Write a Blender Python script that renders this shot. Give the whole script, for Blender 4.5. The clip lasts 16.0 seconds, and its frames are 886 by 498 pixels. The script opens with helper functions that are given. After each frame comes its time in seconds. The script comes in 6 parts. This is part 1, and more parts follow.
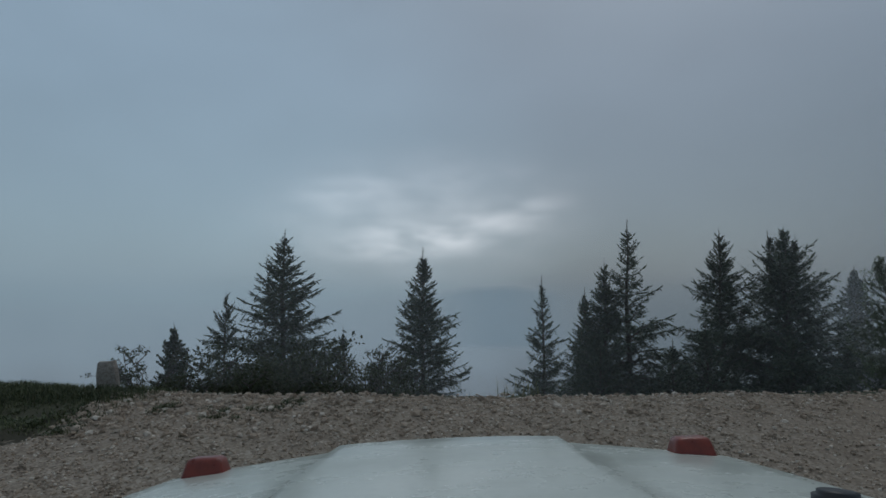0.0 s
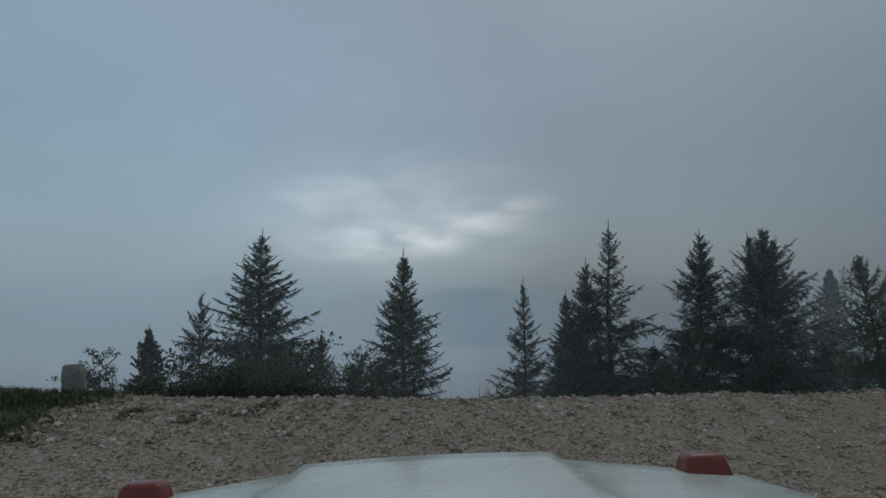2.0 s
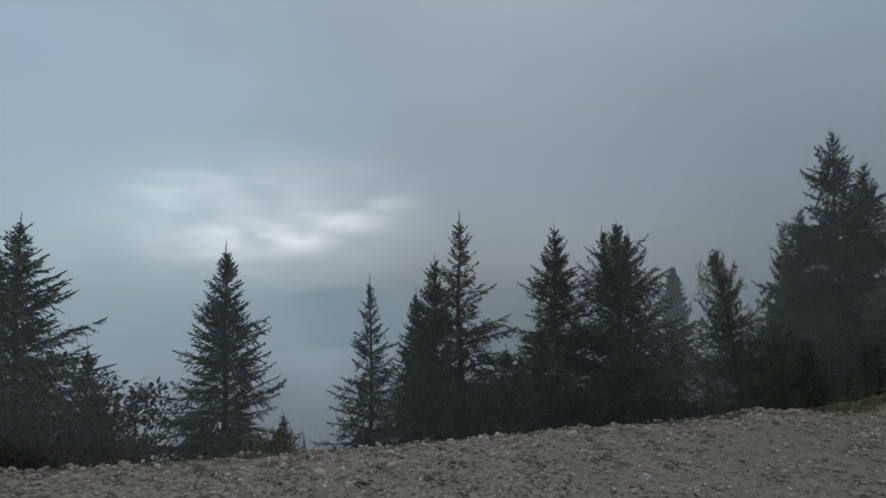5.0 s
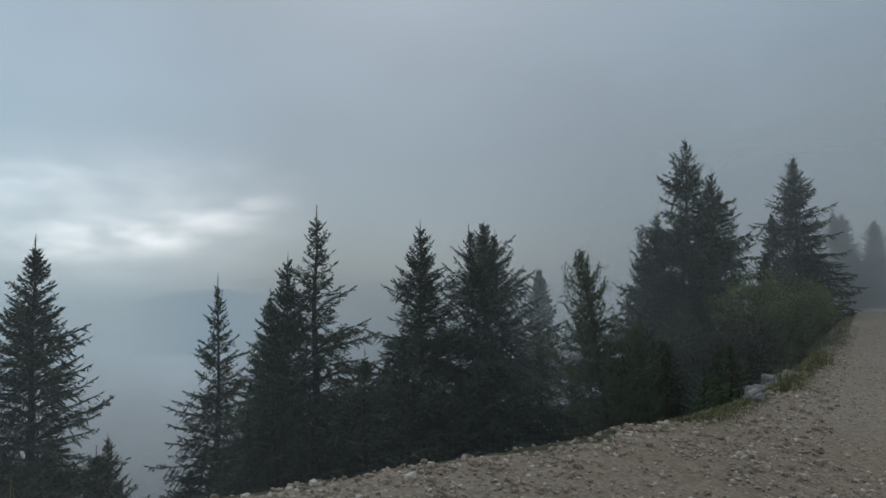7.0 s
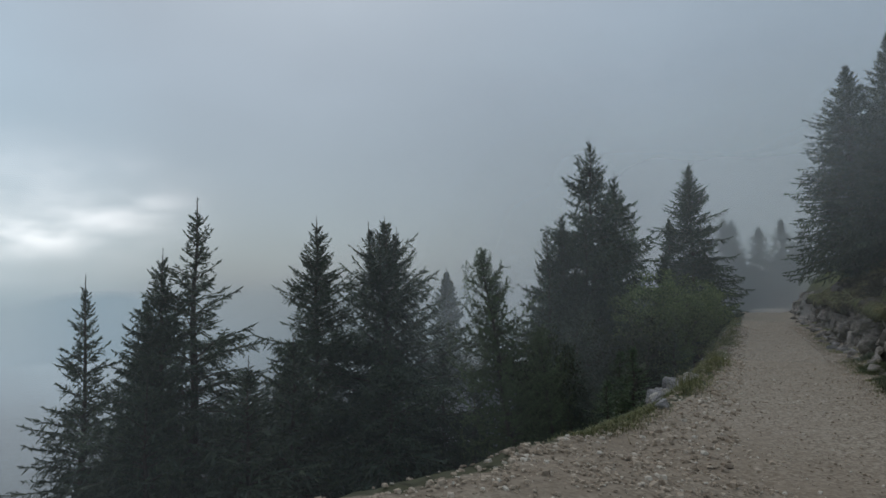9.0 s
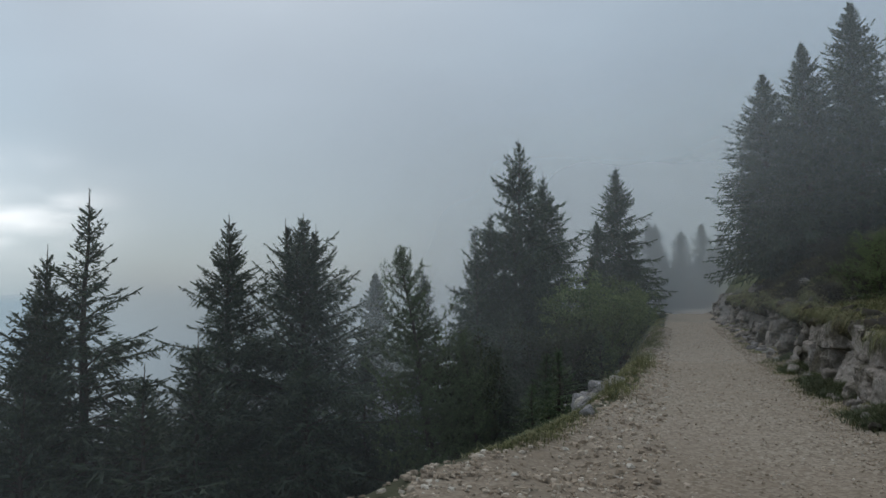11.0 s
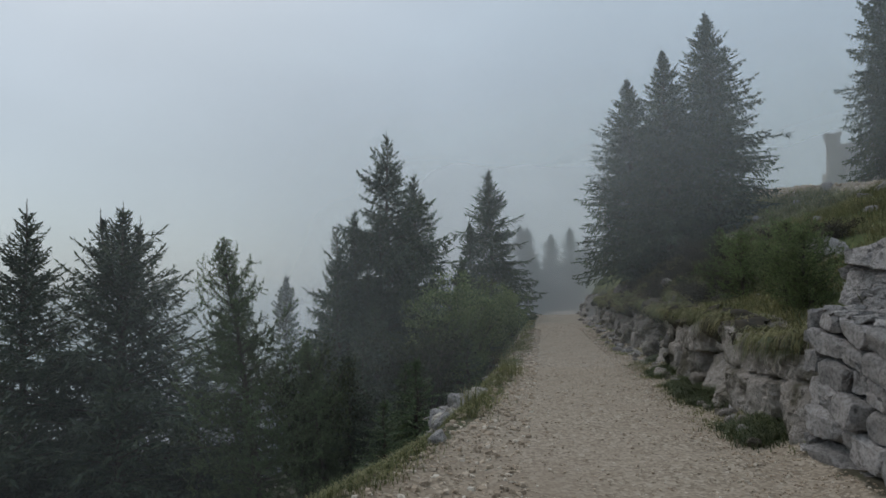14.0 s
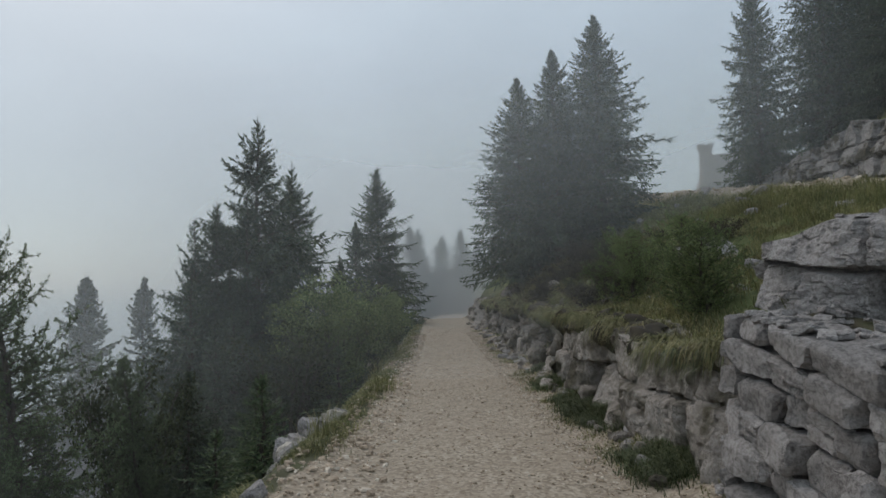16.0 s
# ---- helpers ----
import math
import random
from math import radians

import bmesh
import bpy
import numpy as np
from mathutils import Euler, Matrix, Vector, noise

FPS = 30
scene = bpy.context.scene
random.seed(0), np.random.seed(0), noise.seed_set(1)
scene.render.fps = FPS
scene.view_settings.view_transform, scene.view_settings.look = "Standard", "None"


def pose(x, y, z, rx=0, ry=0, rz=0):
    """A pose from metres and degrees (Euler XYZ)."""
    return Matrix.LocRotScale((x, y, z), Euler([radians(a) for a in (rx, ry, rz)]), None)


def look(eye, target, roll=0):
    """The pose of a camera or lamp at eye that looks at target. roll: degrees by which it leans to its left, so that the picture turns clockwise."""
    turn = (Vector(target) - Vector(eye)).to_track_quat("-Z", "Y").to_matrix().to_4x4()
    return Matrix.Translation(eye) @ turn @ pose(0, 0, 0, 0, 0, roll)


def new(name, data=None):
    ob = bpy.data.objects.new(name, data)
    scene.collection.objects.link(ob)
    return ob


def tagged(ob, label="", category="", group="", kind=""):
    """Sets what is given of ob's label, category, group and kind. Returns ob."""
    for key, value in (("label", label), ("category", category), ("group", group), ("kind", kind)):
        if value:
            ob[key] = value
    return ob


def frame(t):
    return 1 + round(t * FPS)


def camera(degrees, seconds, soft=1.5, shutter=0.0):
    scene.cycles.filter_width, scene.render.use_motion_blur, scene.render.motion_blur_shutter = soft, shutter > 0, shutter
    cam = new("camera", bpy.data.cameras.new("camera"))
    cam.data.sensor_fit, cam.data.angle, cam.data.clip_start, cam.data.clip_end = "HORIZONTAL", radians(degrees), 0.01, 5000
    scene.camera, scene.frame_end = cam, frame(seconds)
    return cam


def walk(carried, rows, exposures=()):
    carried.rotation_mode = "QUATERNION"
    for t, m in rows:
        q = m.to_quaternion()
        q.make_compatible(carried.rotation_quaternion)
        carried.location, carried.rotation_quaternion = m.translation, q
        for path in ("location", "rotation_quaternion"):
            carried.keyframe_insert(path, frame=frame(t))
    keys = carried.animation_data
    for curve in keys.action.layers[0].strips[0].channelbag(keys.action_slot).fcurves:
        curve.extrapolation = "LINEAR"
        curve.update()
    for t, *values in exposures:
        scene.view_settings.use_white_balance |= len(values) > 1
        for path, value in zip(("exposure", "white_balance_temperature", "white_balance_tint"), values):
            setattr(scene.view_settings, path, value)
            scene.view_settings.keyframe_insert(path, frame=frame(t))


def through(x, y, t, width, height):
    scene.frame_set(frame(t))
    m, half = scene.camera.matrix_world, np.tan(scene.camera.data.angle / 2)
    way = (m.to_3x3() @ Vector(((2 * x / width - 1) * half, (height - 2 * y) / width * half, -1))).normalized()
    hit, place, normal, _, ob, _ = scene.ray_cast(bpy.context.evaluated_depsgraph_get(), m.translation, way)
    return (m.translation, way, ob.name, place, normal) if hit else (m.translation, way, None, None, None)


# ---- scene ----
cam = camera(70.0, 16.0, soft=1.6)
# seconds, x, y, z, yaw to the left, pitch up, roll to the left
ROWS = [
    (0.0, 0.000, 0.000, 1.724, 0.00, 4.00, 0.00),
    (0.5, -0.001, -0.003, 1.722, -0.67, 4.05, -0.02),
    (1.0, 0.005, 0.007, 1.720, -1.14, 4.07, -0.07),
    (1.5, 0.001, 0.059, 1.718, -1.48, 4.08, -0.09),
    (2.0, 0.007, 0.220, 1.718, -1.73, 4.00, -0.08),
    (2.5, 0.062, 0.521, 1.720, -2.06, 3.91, -0.10),
    (3.0, 0.184, 0.955, 1.726, -2.93, 3.79, -0.19),
    (3.5, 0.377, 1.458, 1.732, -4.56, 3.71, -0.35),
    (4.0, 0.643, 1.954, 1.736, -7.64, 3.71, -0.54),
    (4.5, 0.892, 2.339, 1.736, -10.71, 3.80, -0.59),
    (7.0, 1.908, 3.826, 1.719, -25.07, 3.99, -0.77),
    (7.5, 2.110, 4.048, 1.714, -27.15, 4.04, -0.75),
    (8.0, 2.307, 4.233, 1.706, -29.27, 4.12, -0.80),
    (8.5, 2.501, 4.411, 1.698, -31.10, 4.09, -0.90),
    (9.0, 2.677, 4.572, 1.689, -33.06, 4.12, -0.86),
    (11.5, 3.540, 5.194, 1.640, -40.68, 4.28, -1.09),
    (12.0, 3.755, 5.357, 1.635, -42.51, 4.28, -1.21),
    (12.5, 3.994, 5.495, 1.633, -44.27, 4.29, -1.28),
    (13.0, 4.255, 5.623, 1.631, -46.26, 4.30, -1.35),
    (13.5, 4.522, 5.728, 1.627, -47.97, 4.33, -1.40),
    (14.0, 4.837, 5.868, 1.625, -49.97, 4.31, -1.47),
    (14.5, 5.181, 5.999, 1.625, -52.16, 4.33, -1.48),
    (15.0, 5.550, 6.160, 1.626, -54.84, 4.37, -1.48),
    (15.5, 5.955, 6.294, 1.621, -57.20, 4.42, -1.57),
    (16.0, 6.439, 6.501, 1.610, -59.58, 4.37, -1.53),
]
EXPOSURES = [(0.0, -0.77, 6090, 9), (3.0, -0.68, 6170, 9), (5.0, -0.46, 6310, 9), (7.0, -0.25, 6390, 9), (9.0, -0.10, 6450, 10), (12.0, 0.18, 6540, 10), (14.3, 0.34, 6700, 11), (16.0, 0.50, 6850, 12)]


def row_pose(x, y, z, yaw, pitch, roll):
    a, p = radians(yaw), radians(pitch)
    ahead = Vector((-math.sin(a) * math.cos(p), math.cos(a) * math.cos(p), math.sin(p)))
    eye = Vector((x, y, z))
    return look(eye, eye + ahead, roll)


walk(cam, [(t, row_pose(*r)) for t, *r in ROWS], EXPOSURES)

# ---------------------------------------------------------------- world and sun
SUN_ELEVATION, SUN_AZIMUTH = 52.0, 20.0  # degrees up; degrees from +y towards +x


def build_world():
    world = bpy.data.worlds.new("overcast_sky")
    scene.world = world
    world.use_nodes = True
    nt = world.node_tree
    nt.nodes.clear()
    n, l = nt.nodes.new, nt.links.new
    out, bg = n("ShaderNodeOutputWorld"), n("ShaderNodeBackground")
    l(bg.outputs[0], out.inputs[0])
    sky = n("ShaderNodeTexSky")
    sky.sky_type, sky.sun_disc = "NISHITA", False
    sky.sun_elevation, sky.sun_rotation = radians(SUN_ELEVATION), radians(SUN_AZIMUTH)
    sky.air_density, sky.dust_density = 1.0, 3.0
    dim = n("ShaderNodeVectorMath")
    dim.operation = "SCALE"
    dim.inputs["Scale"].default_value = 0.02
    l(sky.outputs[0], dim.inputs[0])
    tc = n("ShaderNodeTexCoord")
    sep = n("ShaderNodeSeparateXYZ")
    l(tc.outputs["Generated"], sep.inputs[0])
    # cloud cover: brighter high up, a little darker and bluer near the horizon
    ramp = n("ShaderNodeValToRGB")
    e = ramp.color_ramp.elements
    e[0].position, e[0].color = 0.44, (0.20, 0.24, 0.27, 1)
    e[1].position, e[1].color = 1.0, (0.44, 0.52, 0.59, 1)
    for pos, col in ((0.50, (0.30, 0.36, 0.40, 1)), (0.55, (0.32, 0.385, 0.425, 1)), (0.66, (0.335, 0.40, 0.455, 1))):
        el = e.new(pos)
        el.color = col
    lift = n("ShaderNodeMath")
    lift.operation = "MULTIPLY_ADD"
    lift.inputs[1].default_value, lift.inputs[2].default_value = 0.5, 0.5
    l(sep.outputs[2], lift.inputs[0])
    l(lift.outputs[0], ramp.inputs[0])
    # the cloud is thinner, and so brighter, towards +y
    dot = n("ShaderNodeVectorMath")
    dot.operation = "DOT_PRODUCT"
    dot.inputs[1].default_value = (-0.43, 0.903, 0.0)
    l(tc.outputs["Generated"], dot.inputs[0])
    side = n("ShaderNodeMapRange")
    side.interpolation_type = "SMOOTHSTEP"
    side.inputs[1].default_value, side.inputs[2].default_value = 0.76, 1.0
    side.inputs[3].default_value, side.inputs[4].default_value = 0.0, 1.0
    l(dot.outputs["Value"], side.inputs[0])
    # slow cloud mottling, stretched along the horizon
    mp = n("ShaderNodeMapping")
    mp.inputs["Scale"].default_value = (1.5, 1.5, 3.2)
    l(tc.outputs["Generated"], mp.inputs[0])
    nz = n("ShaderNodeTexNoise")
    nz.inputs["Scale"].default_value, nz.inputs["Detail"].default_value, nz.inputs["Roughness"].default_value = 1.7, 5, 0.55
    l(mp.outputs[0], nz.inputs[0])
    mr = n("ShaderNodeMapRange")
    mr.inputs[1].default_value, mr.inputs[2].default_value = 0.3, 0.7
    mr.inputs[3].default_value, mr.inputs[4].default_value = 0.93, 1.07
    l(nz.outputs[0], mr.inputs[0])
    tint = n("ShaderNodeMix")
    tint.data_type = "RGBA"
    tint.inputs[6].default_value, tint.inputs[7].default_value = (0.84, 0.88, 0.905, 1), (1.18, 1.31, 1.36, 1)
    l(side.outputs[0], tint.inputs[0])
    # denser cloud north-east of the break
    dot2 = n("ShaderNodeVectorMath")
    dot2.operation = "DOT_PRODUCT"
    dot2.inputs[1].default_value = (0.53, 0.848, 0.0)
    l(tc.outputs["Generated"], dot2.inputs[0])
    dense = n("ShaderNodeMapRange")
    dense.interpolation_type = "SMOOTHSTEP"
    dense.inputs[1].default_value, dense.inputs[2].default_value = 0.88, 1.0
    dense.inputs[3].default_value, dense.inputs[4].default_value = 1.0, 0.86
    l(dot2.outputs["Value"], dense.inputs[0])
    mott0 = n("ShaderNodeVectorMath")
    mott0.operation = "MULTIPLY"
    l(ramp.outputs[0], mott0.inputs[0])
    l(tint.outputs[2], mott0.inputs[1])
    mott = n("ShaderNodeVectorMath")
    mott.operation = "SCALE"
    both_ = n("ShaderNodeMath")
    both_.operation = "MULTIPLY"
    l(mr.outputs[0], both_.inputs[0])
    l(dense.outputs[0], both_.inputs[1])
    l(mott0.outputs[0], mott.inputs[0])
    l(both_.outputs[0], mott.inputs["Scale"])
    # the break in the cloud towards +y: thin bright streaks low in the sky, and the paler cloud round them
    mp2 = n("ShaderNodeMapping")
    mp2.inputs["Scale"].default_value = (6.0, 6.0, 17.0)
    mp2.inputs["Rotation"].default_value = (0, radians(8), 0)
    l(tc.outputs["Generated"], mp2.inputs[0])
    nz2 = n("ShaderNodeTexNoise")
    nz2.inputs["Scale"].default_value, nz2.inputs["Detail"].default_value, nz2.inputs["Roughness"].default_value = 1.7, 6, 0.55
    l(mp2.outputs[0], nz2.inputs[0])
    glow_sum = None
    for az, el_, wide, high, tilt, power, low in ((-2.0, 6.8, 19.0, 7.5, 3, 0.58, 0.5), (-3.4, 4.7, 10.5, 2.2, 2, 0.85, 0.25), (5.0, 6.4, 8.0, 2.2, 15, 0.62, 0.1), (-9.0, 8.8, 6.0, 2.2, 6, 0.35, 0.2)):
        c = Vector((math.sin(radians(az)) * math.cos(radians(el_)), math.cos(radians(az)) * math.cos(radians(el_)), math.sin(radians(el_))))
        right = c.cross(Vector((0, 0, 1))).normalized()
        e1 = right * math.cos(radians(tilt)) + right.cross(c) * math.sin(radians(tilt))
        e2 = e1.cross(c)
        sub = n("ShaderNodeVectorMath")
        sub.operation = "SUBTRACT"
        sub.inputs[1].default_value = c
        l(tc.outputs["Generated"], sub.inputs[0])
        xyz = n("ShaderNodeCombineXYZ")
        for k, axis in enumerate((e1 / math.sin(radians(wide)), e2 / math.sin(radians(high)), c)):
            dt = n("ShaderNodeVectorMath")
            dt.operation = "DOT_PRODUCT"
            dt.inputs[1].default_value = axis
            l(sub.outputs[0], dt.inputs[0])
            l(dt.outputs["Value"], xyz.inputs[k])
        ln = n("ShaderNodeVectorMath")
        ln.operation = "LENGTH"
        l(xyz.outputs[0], ln.inputs[0])
        glow = n("ShaderNodeMapRange")
        glow.interpolation_type = "SMOOTHERSTEP"
        glow.inputs[1].default_value, glow.inputs[2].default_value = 1.15, 0.0
        glow.inputs[3].default_value, glow.inputs[4].default_value = 0.0, power
        l(ln.outputs["Value"], glow.inputs[0])
        rag = n("ShaderNodeMapRange")
        rag.inputs[1].default_value, rag.inputs[2].default_value = 0.36, 0.60
        rag.inputs[3].default_value, rag.inputs[4].default_value = low, 1.0
        l(nz2.outputs[0], rag.inputs[0])
        gm = n("ShaderNodeMath")
        gm.operation = "MULTIPLY"
        l(glow.outputs[0], gm.inputs[0])
        l(rag.outputs[0], gm.inputs[1])
        if glow_sum is None:
            glow_sum = gm
        else:
            both = n("ShaderNodeMath")
            l(glow_sum.outputs[0], both.inputs[0])
            l(gm.outputs[0], both.inputs[1])
            glow_sum = both
    gcol = n("ShaderNodeVectorMath")
    gcol.operation = "SCALE"
    gcol.inputs[0].default_value = (0.47, 0.435, 0.42)
    l(glow_sum.outputs[0], gcol.inputs["Scale"])
    a1, a2 = n("ShaderNodeVectorMath"), n("ShaderNodeVectorMath")
    l(mott.outputs[0], a1.inputs[0])
    l(dim.outputs[0], a1.inputs[1])
    l(a1.outputs[0], a2.inputs[0])
    l(gcol.outputs[0], a2.inputs[1])
    l(a2.outputs[0], bg.inputs[0])
    bg.inputs[1].default_value = 1.0
    sun = bpy.data.lights.new("sun", "SUN")
    sun.energy, sun.angle, sun.color = 0.5, radians(30), (1.0, 0.96, 0.9)
    ob = new("sun", sun)
    a, el = radians(SUN_AZIMUTH), radians(SUN_ELEVATION)
    ob.matrix_world = look((0, 0, 60), (-math.sin(a) * math.cos(el), -math.cos(a) * math.cos(el), 60 - math.sin(el)))


build_world()


# ---------------------------------------------------------------- materials
def material(name):
    m = bpy.data.materials.new(name)
    m.use_nodes = True
    nt = m.node_tree
    b = nt.nodes["Principled BSDF"]
    return m, nt, b


def ramp_node(nt, fac, stops):
    r = nt.nodes.new("ShaderNodeValToRGB")
    e = r.color_ramp.elements
    e[0].position, e[0].color = stops[0][0], (*stops[0][1], 1)
    e[1].position, e[1].color = stops[-1][0], (*stops[-1][1], 1)
    for p, c in stops[1:-1]:
        el = e.new(p)
        el.color = (*c, 1)
    nt.links.new(fac, r.inputs[0])
    return r.outputs[0]


def noise_node(nt, scale, detail=4, rough=0.55, vec=None):
    t = nt.nodes.new("ShaderNodeTexNoise")
    t.inputs["Scale"].default_value, t.inputs["Detail"].default_value, t.inputs["Roughness"].default_value = scale, detail, rough
    if vec is not None:
        nt.links.new(vec, t.inputs["Vector"])
    return t.outputs[0]


def voronoi_node(nt, scale, vec=None, out="Color", feature="F1"):
    t = nt.nodes.new("ShaderNodeTexVoronoi")
    t.feature = feature
    t.inputs["Scale"].default_value = scale
    if vec is not None:
        nt.links.new(vec, t.inputs["Vector"])
    return t.outputs[out]


def position(nt):
    return nt.nodes.new("ShaderNodeNewGeometry").outputs["Position"]


def mix(nt, fac, a, b, mode="MIX"):
    m = nt.nodes.new("ShaderNodeMix")
    m.data_type, m.blend_type = "RGBA", mode
    for sock, v in ((m.inputs[0], fac), (m.inputs[6], a), (m.inputs[7], b)):
        if isinstance(v, (int, float)):
            sock.default_value = v
        elif isinstance(v, tuple):
            sock.default_value = (*v, 1)
        else:
            nt.links.new(v, sock)
    return m.outputs[2]


def to_range(nt, v, a, b, c=0.0, d=1.0):
    m = nt.nodes.new("ShaderNodeMapRange")
    for i, x in enumerate((a, b, c, d)):
        m.inputs[i + 1].default_value = x
    nt.links.new(v, m.inputs[0])
    return m.outputs[0]


def bump(nt, b, height, strength=0.5, distance=0.02):
    n = nt.nodes.new("ShaderNodeBump")
    n.inputs["Strength"].default_value, n.inputs["Distance"].default_value = strength, distance
    nt.links.new(height, n.inputs["Height"])
    nt.links.new(n.outputs[0], b.inputs["Normal"])


def island(nt):
    return nt.nodes.new("ShaderNodeNewGeometry").outputs["Random Per Island"]


def object_random(nt):
    return nt.nodes.new("ShaderNodeObjectInfo").outputs["Random"]


def make_ground():
    """Gravel where cars drive, dark soil and needle litter on the slopes: chosen by a colour attribute laid on with the relief."""
    m, nt, b = material("ground")
    p = position(nt)
    at = nt.nodes.new("ShaderNodeAttribute")
    at.attribute_name = "cover"
    sep = nt.nodes.new("ShaderNodeSeparateColor")
    nt.links.new(at.outputs["Color"], sep.inputs[0])
    cells = voronoi_node(nt, 34, p)
    bw = nt.nodes.new("ShaderNodeRGBToBW")
    nt.links.new(cells, bw.inputs[0])
    pebbles = ramp_node(nt, bw.outputs[0], [(0.15, (0.165, 0.128, 0.094)), (0.5, (0.29, 0.234, 0.176)), (0.85, (0.44, 0.375, 0.30))])
    fines = ramp_node(nt, noise_node(nt, 5, 6, 0.65, p), [(0.38, (0.205, 0.162, 0.122)), (0.62, (0.35, 0.288, 0.22))])
    gravel = mix(nt, to_range(nt, noise_node(nt, 1.1, 4, 0.6, p), 0.35, 0.65, 0.5, 0.95), fines, pebbles)
    gravel = mix(nt, to_range(nt, noise_node(nt, 0.35, 3, 0.5, p), 0.45, 0.7, 0.0, 0.35), gravel, (0.30, 0.235, 0.18))
    # browner, finer gravel where cars turn
    gravel = mix(nt, to_range(nt, sep.outputs[2], 0.0, 1.0, 0.0, 0.8), gravel, mix(nt, 0.4, ramp_node(nt, noise_node(nt, 9, 8, 0.75, p), [(0.36, (0.13, 0.092, 0.06)), (0.64, (0.27, 0.20, 0.138))]), gravel))
    soil = ramp_node(nt, noise_node(nt, 3, 6, 0.65, p), [(0.3, (0.03, 0.024, 0.017)), (0.55, (0.06, 0.052, 0.034)), (0.75, (0.06, 0.075, 0.03))])
    turf = ramp_node(nt, noise_node(nt, 4, 5, 0.6, p), [(0.3, (0.055, 0.066, 0.024)), (0.6, (0.125, 0.138, 0.052)), (0.8, (0.21, 0.19, 0.085))])
    nudge = nt.nodes.new("ShaderNodeMath")
    nudge.operation = "MULTIPLY_ADD"
    nt.links.new(to_range(nt, noise_node(nt, 2.2, 5, 0.65, p), 0.3, 0.7, -0.35, 0.35), nudge.inputs[0])
    nudge.inputs[1].default_value = 1.0
    nt.links.new(sep.outputs[0], nudge.inputs[2])
    col = mix(nt, to_range(nt, nudge.outputs[0], 0.42, 0.58), mix(nt, sep.outputs[1], soil, turf), gravel)
    nt.links.new(col, b.inputs["Base Color"])
    b.inputs["Roughness"].default_value = 0.92
    b.inputs["Specular IOR Level"].default_value = 0.25
    h = mix(nt, 0.5, voronoi_node(nt, 34, p, "Distance"), noise_node(nt, 14, 6, 0.7, p))
    bump(nt, b, h, 0.6, 0.009)
    return m


def make_pebble():
    m, nt, b = material("pebble")
    c = ramp_node(nt, island(nt), [(0.0, (0.13, 0.096, 0.067)), (0.4, (0.31, 0.238, 0.170)), (0.8, (0.46, 0.37, 0.285)), (0.95, (0.70, 0.63, 0.54))])
    c = mix(nt, 0.35, c, ramp_node(nt, noise_node(nt, 30, 4, 0.6, position(nt)), [(0.38, (0.33, 0.245, 0.178)), (0.62, (0.61, 0.49, 0.375))]))
    nt.links.new(c, b.inputs["Base Color"])
    b.inputs["Roughness"].default_value = 0.9
    b.inputs["Specular IOR Level"].default_value = 0.3
    return m


